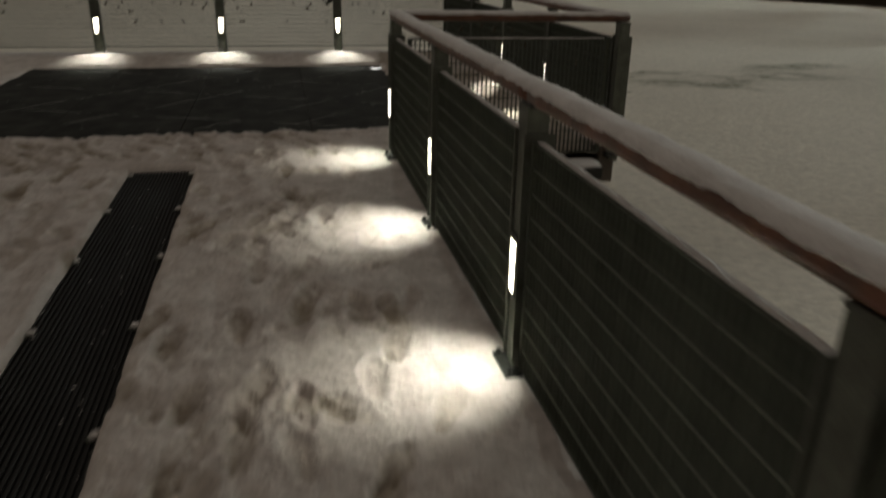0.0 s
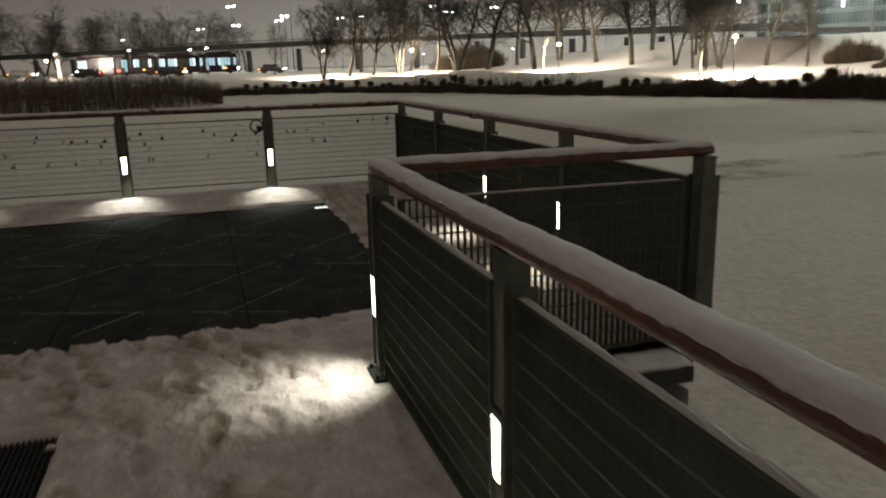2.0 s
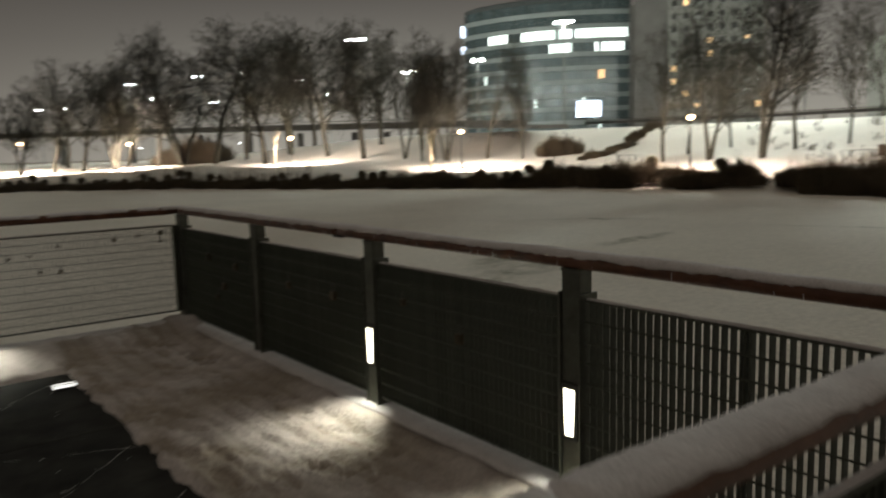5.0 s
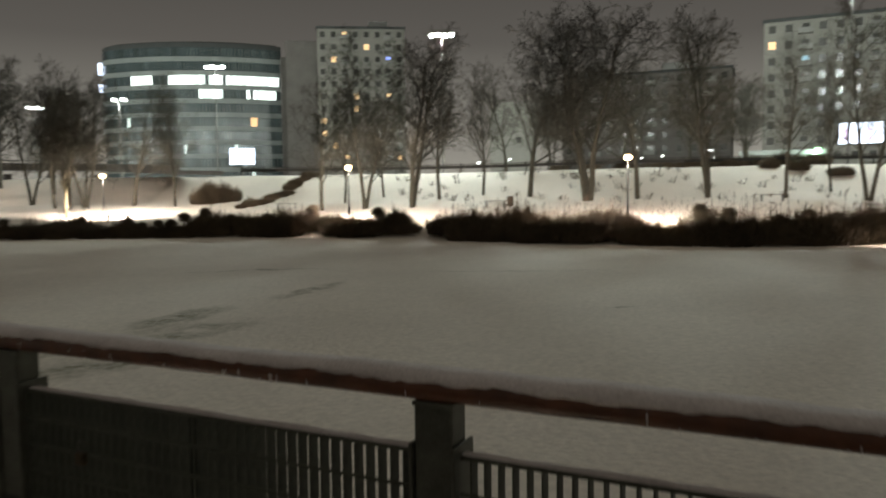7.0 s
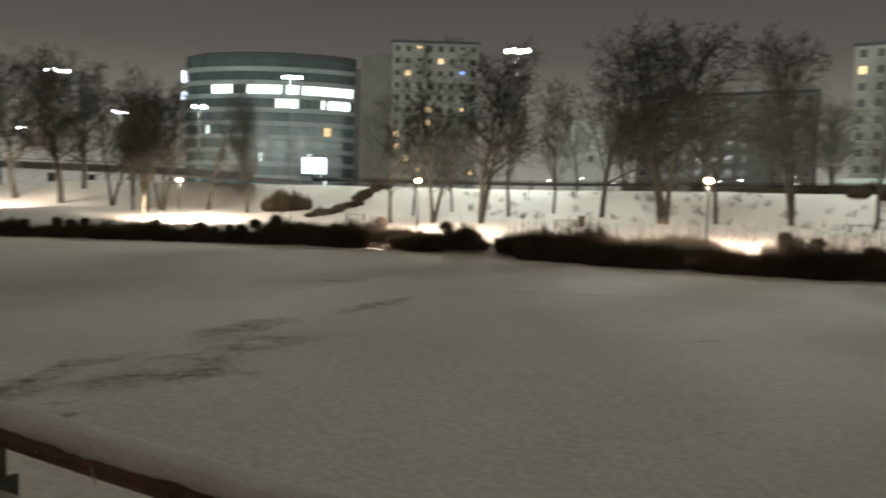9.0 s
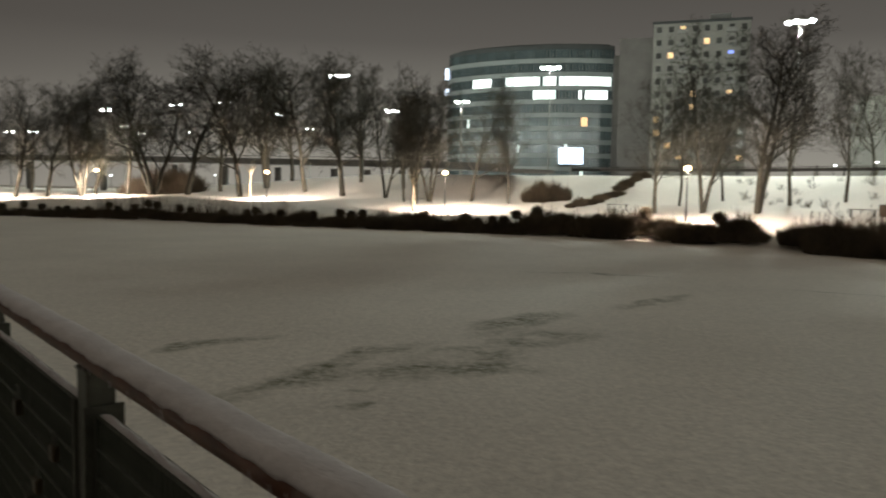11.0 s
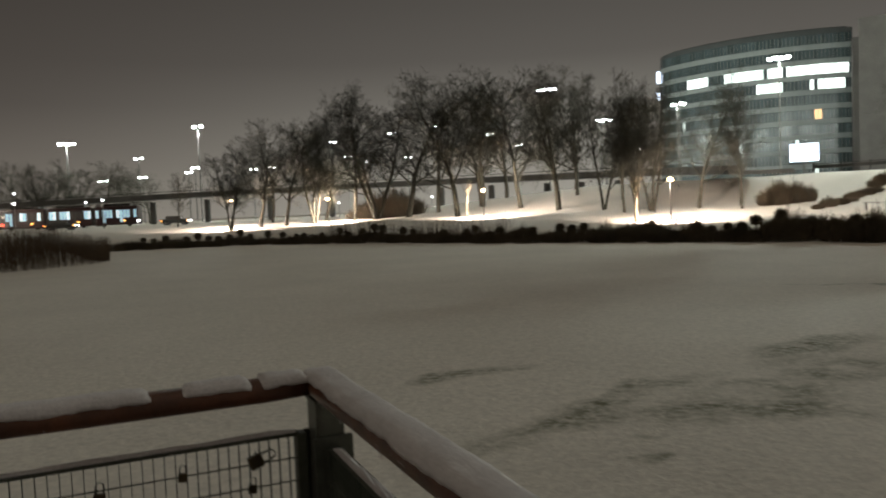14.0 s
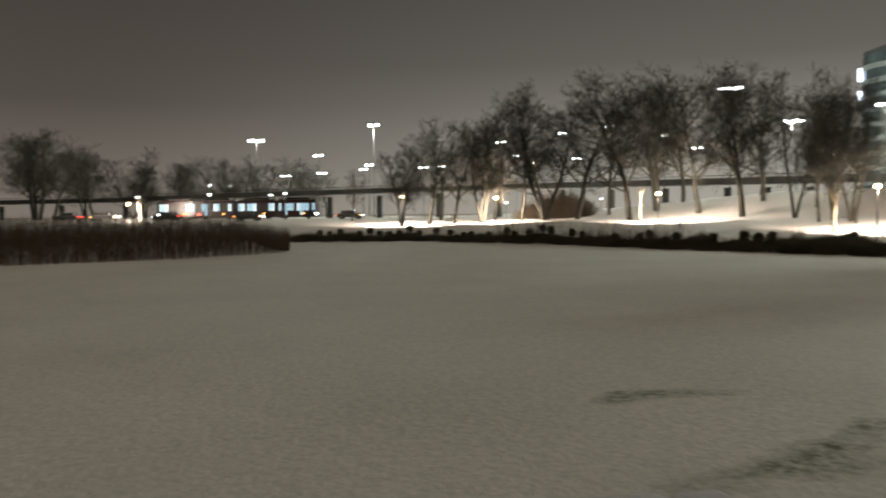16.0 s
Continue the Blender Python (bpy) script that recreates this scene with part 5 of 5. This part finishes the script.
hall = thing("storage_hall", "tall pale hall with rounded shoulders behind bare trees", "building")
m, wide = local_frame((130.9, 61.8), (133.9, 53.9))
hall.matrix_basis = m
bm = box(wide / 2, 5, 10, wide, 10, 16)
tops = [e for e in bm.edges if all(v.co.z > 17 for v in e.verts) and abs(e.verts[0].co.x - e.verts[1].co.x) < 0.1]
bmesh.ops.bevel(bm, geom=tops, offset=2.2, segments=5, affect="EDGES", profile=0.5)
part("shell", bm, WHITE_WALL, hall)
part("window", box(wide * 0.62, -0.02, 11.2, 0.9, 0.1, 0.9), DARK_GLASS, hall)
part("plinth", box(wide / 2, 5, 2.5, wide + 0.3, 10.3, 1.6), GREY_WALL, hall)

shop = thing("low_building", "low flat-roofed pavilion with green-lit eaves", "building")
m, wide = local_frame((111.2, 16.8), (111.5, 7.2))
shop.matrix_basis = m
part("wall", box(wide / 2, 3, 4.4, wide, 6, 3.2), GREY_WALL, shop)
part("roof", box(wide / 2, 2.6, 6.35, wide + 1.0, 7.6, 0.7, 0.05), BAND, shop)
for k in range(3):
    part("window", box(1.6 + k * 3.0, -0.03, 4.7, 0.9, 0.1, 0.7), DARK_GLASS, shop)
part("sign_light", box(wide * 0.93, -1.3, 6.6, 0.8, 0.2, 0.5, 0.05), GREEN_LIGHT, shop, "green-white glowing sign")
point_lamp("green_sign_lamp", (110.0, 8.0, 6.0), 900, (0.6, 1.0, 0.65), 0.3)


def billboard(name, label, p, q, z0, z1, fields):
    m, wide = local_frame(p, q)
    board = thing(name, label, "billboard")
    board.matrix_basis = m
    ground = gz(*p)
    part("post", rod((wide / 2, 0.4, ground - 0.3), (wide / 2, 0.4, z0), 0.25, n=10), POLE, board)
    part("case", box(wide / 2, 0.3, (z0 + z1) / 2, wide + 0.3, 0.4, z1 - z0 + 0.3, 0.05), DARK_STEEL, board)
    for k in range(fields):
        w = wide / fields
        part("screen", box(w * (k + 0.5), 0.08, (z0 + z1) / 2, w - 0.12, 0.06, z1 - z0, 0.01), SCREEN, board, "bright bluish-white screen")
        part("screen_figure", box(w * (k + 0.35), 0.045, z0 + (z1 - z0) * 0.42, w * 0.22, 0.02, (z1 - z0) * 0.6, 0.01), SCREEN_TINT, board)
    return board


billboard("billboard", "large bright screen in front of the office block", (143.4, 134.8), (147.3, 130.3), 9.1, 13.0, 1)
billboard("billboard", "double bright advertising screen beside the road", (106.5, 5.6), (106.3, 0.8), 7.0, 9.5, 2)


# ---------------------------------------------------------------- tram
def make_tram():
    m, wide = local_frame((-18.3, 145.7), (7.5, 137.1))
    tram = thing("tram", "long red tram with cool lit windows at its stop", "tram")
    tram.matrix_basis = m @ pose(0, 0, 0.95)
    units = 4
    each = wide / units
    lot = random.Random(44)
    for k in range(units):
        x = each * (k + 0.5)
        body = part("carriage", box(x, 1.2, 1.75, each - 0.5, 2.4, 2.9, 0.18), RED_PAINT, tram)
        part("roof_box", box(x, 1.2, 3.35, each * 0.6, 1.6, 0.4, 0.05), DARK_STEEL, body)
        for i in range(12):
            luck = lot.random()
            mat_ = DARK_GLASS if luck < 0.38 else (LIT_COOL if luck < 0.8 else LIT_TRAM)
            part("window", box(x - each / 2 + 0.35 + (each - 0.7) * (i + 0.5) / 12, -0.02, 2.0 - 0.35 * (i % 5 == 2), (each - 0.7) / 12 - 0.09, 0.06, 1.2 + 0.7 * (i % 5 == 2), 0.03), mat_, body,
                 "tram side window")
        for s in (-0.28, 0.28):
            part("wheel", rod((x + each * s, 0.05, 0.35), (x + each * s, 0.25, 0.35), 0.34, n=14), DARK_STEEL, body)
        part("marker_light", box(x + 1.2, -0.05, 0.95, 0.35, 0.08, 0.18, 0.02), AMBER, body, "amber marker light")
    for k in range(units - 1):
        part("bellows", box(each * (k + 1), 1.2, 1.7, 0.6, 2.1, 2.6), DARK_STEEL, tram)
    for x in (0.1, wide - 0.1):
        part("headlight", box(x, -0.03, 0.85, 0.4, 0.1, 0.25, 0.03), GLOW_STREET, tram, "white headlight")
    part("tail_light", box(each * 1.05, -0.05, 0.9, 0.5, 0.08, 0.3, 0.03), RED_LIGHT, tram, "red tail light")


make_tram()


# ---------------------------------------------------------------- cars waiting on the road beside the tram
def make_car():
    car = thing("car", "dark car with lit lamps waiting on the road", "car", group="waiting cars")
    body = part("body", box(0, 0, 0.62, 4.2, 1.75, 0.62, 0.14), ROOF, car)
    part("cabin", box(-0.2, 0, 1.12, 2.3, 1.5, 0.55, 0.16), DARK_GLASS, car)
    for sx in (-1.3, 1.3):
        for sy in (-0.82, 0.82):
            wheel = part("wheel", rod((sx, sy - 0.09, 0.32), (sx, sy + 0.09, 0.32), 0.32, n=16), MAT, car)
            part("rim", rod((sx, sy - 0.10, 0.32), (sx, sy + 0.10, 0.32), 0.19, n=12), POLE, wheel)
    for sy in (-0.6, 0.6):
        part("headlight", box(2.08, sy, 0.66, 0.12, 0.34, 0.18, 0.03), GLOW_STREET, car, "white headlight")
        part("tail_light", box(-2.08, sy, 0.72, 0.12, 0.30, 0.18, 0.03), RED_LIGHT, car, "red tail light")
    for sx in (-1.9, 1.9):
        part("side_marker", box(sx, -0.86, 0.66, 0.26, 0.08, 0.12, 0.02), AMBER, car, "amber side lamp")
    return car


car_proto = make_car()
for k, (x, y, turn) in enumerate(((-25.5, 141.0, -18), (-31.5, 143.0, 162), (12.5, 133.5, -20), (-15.0, 133.0, 160), (-3.0, 130.0, -15))):
    m = pose(x, y, gz(x, y) + 0.05, 0, 0, turn)
    ob = car_proto if k == 0 else copy_thing(car_proto, m)
    ob.matrix_basis = m
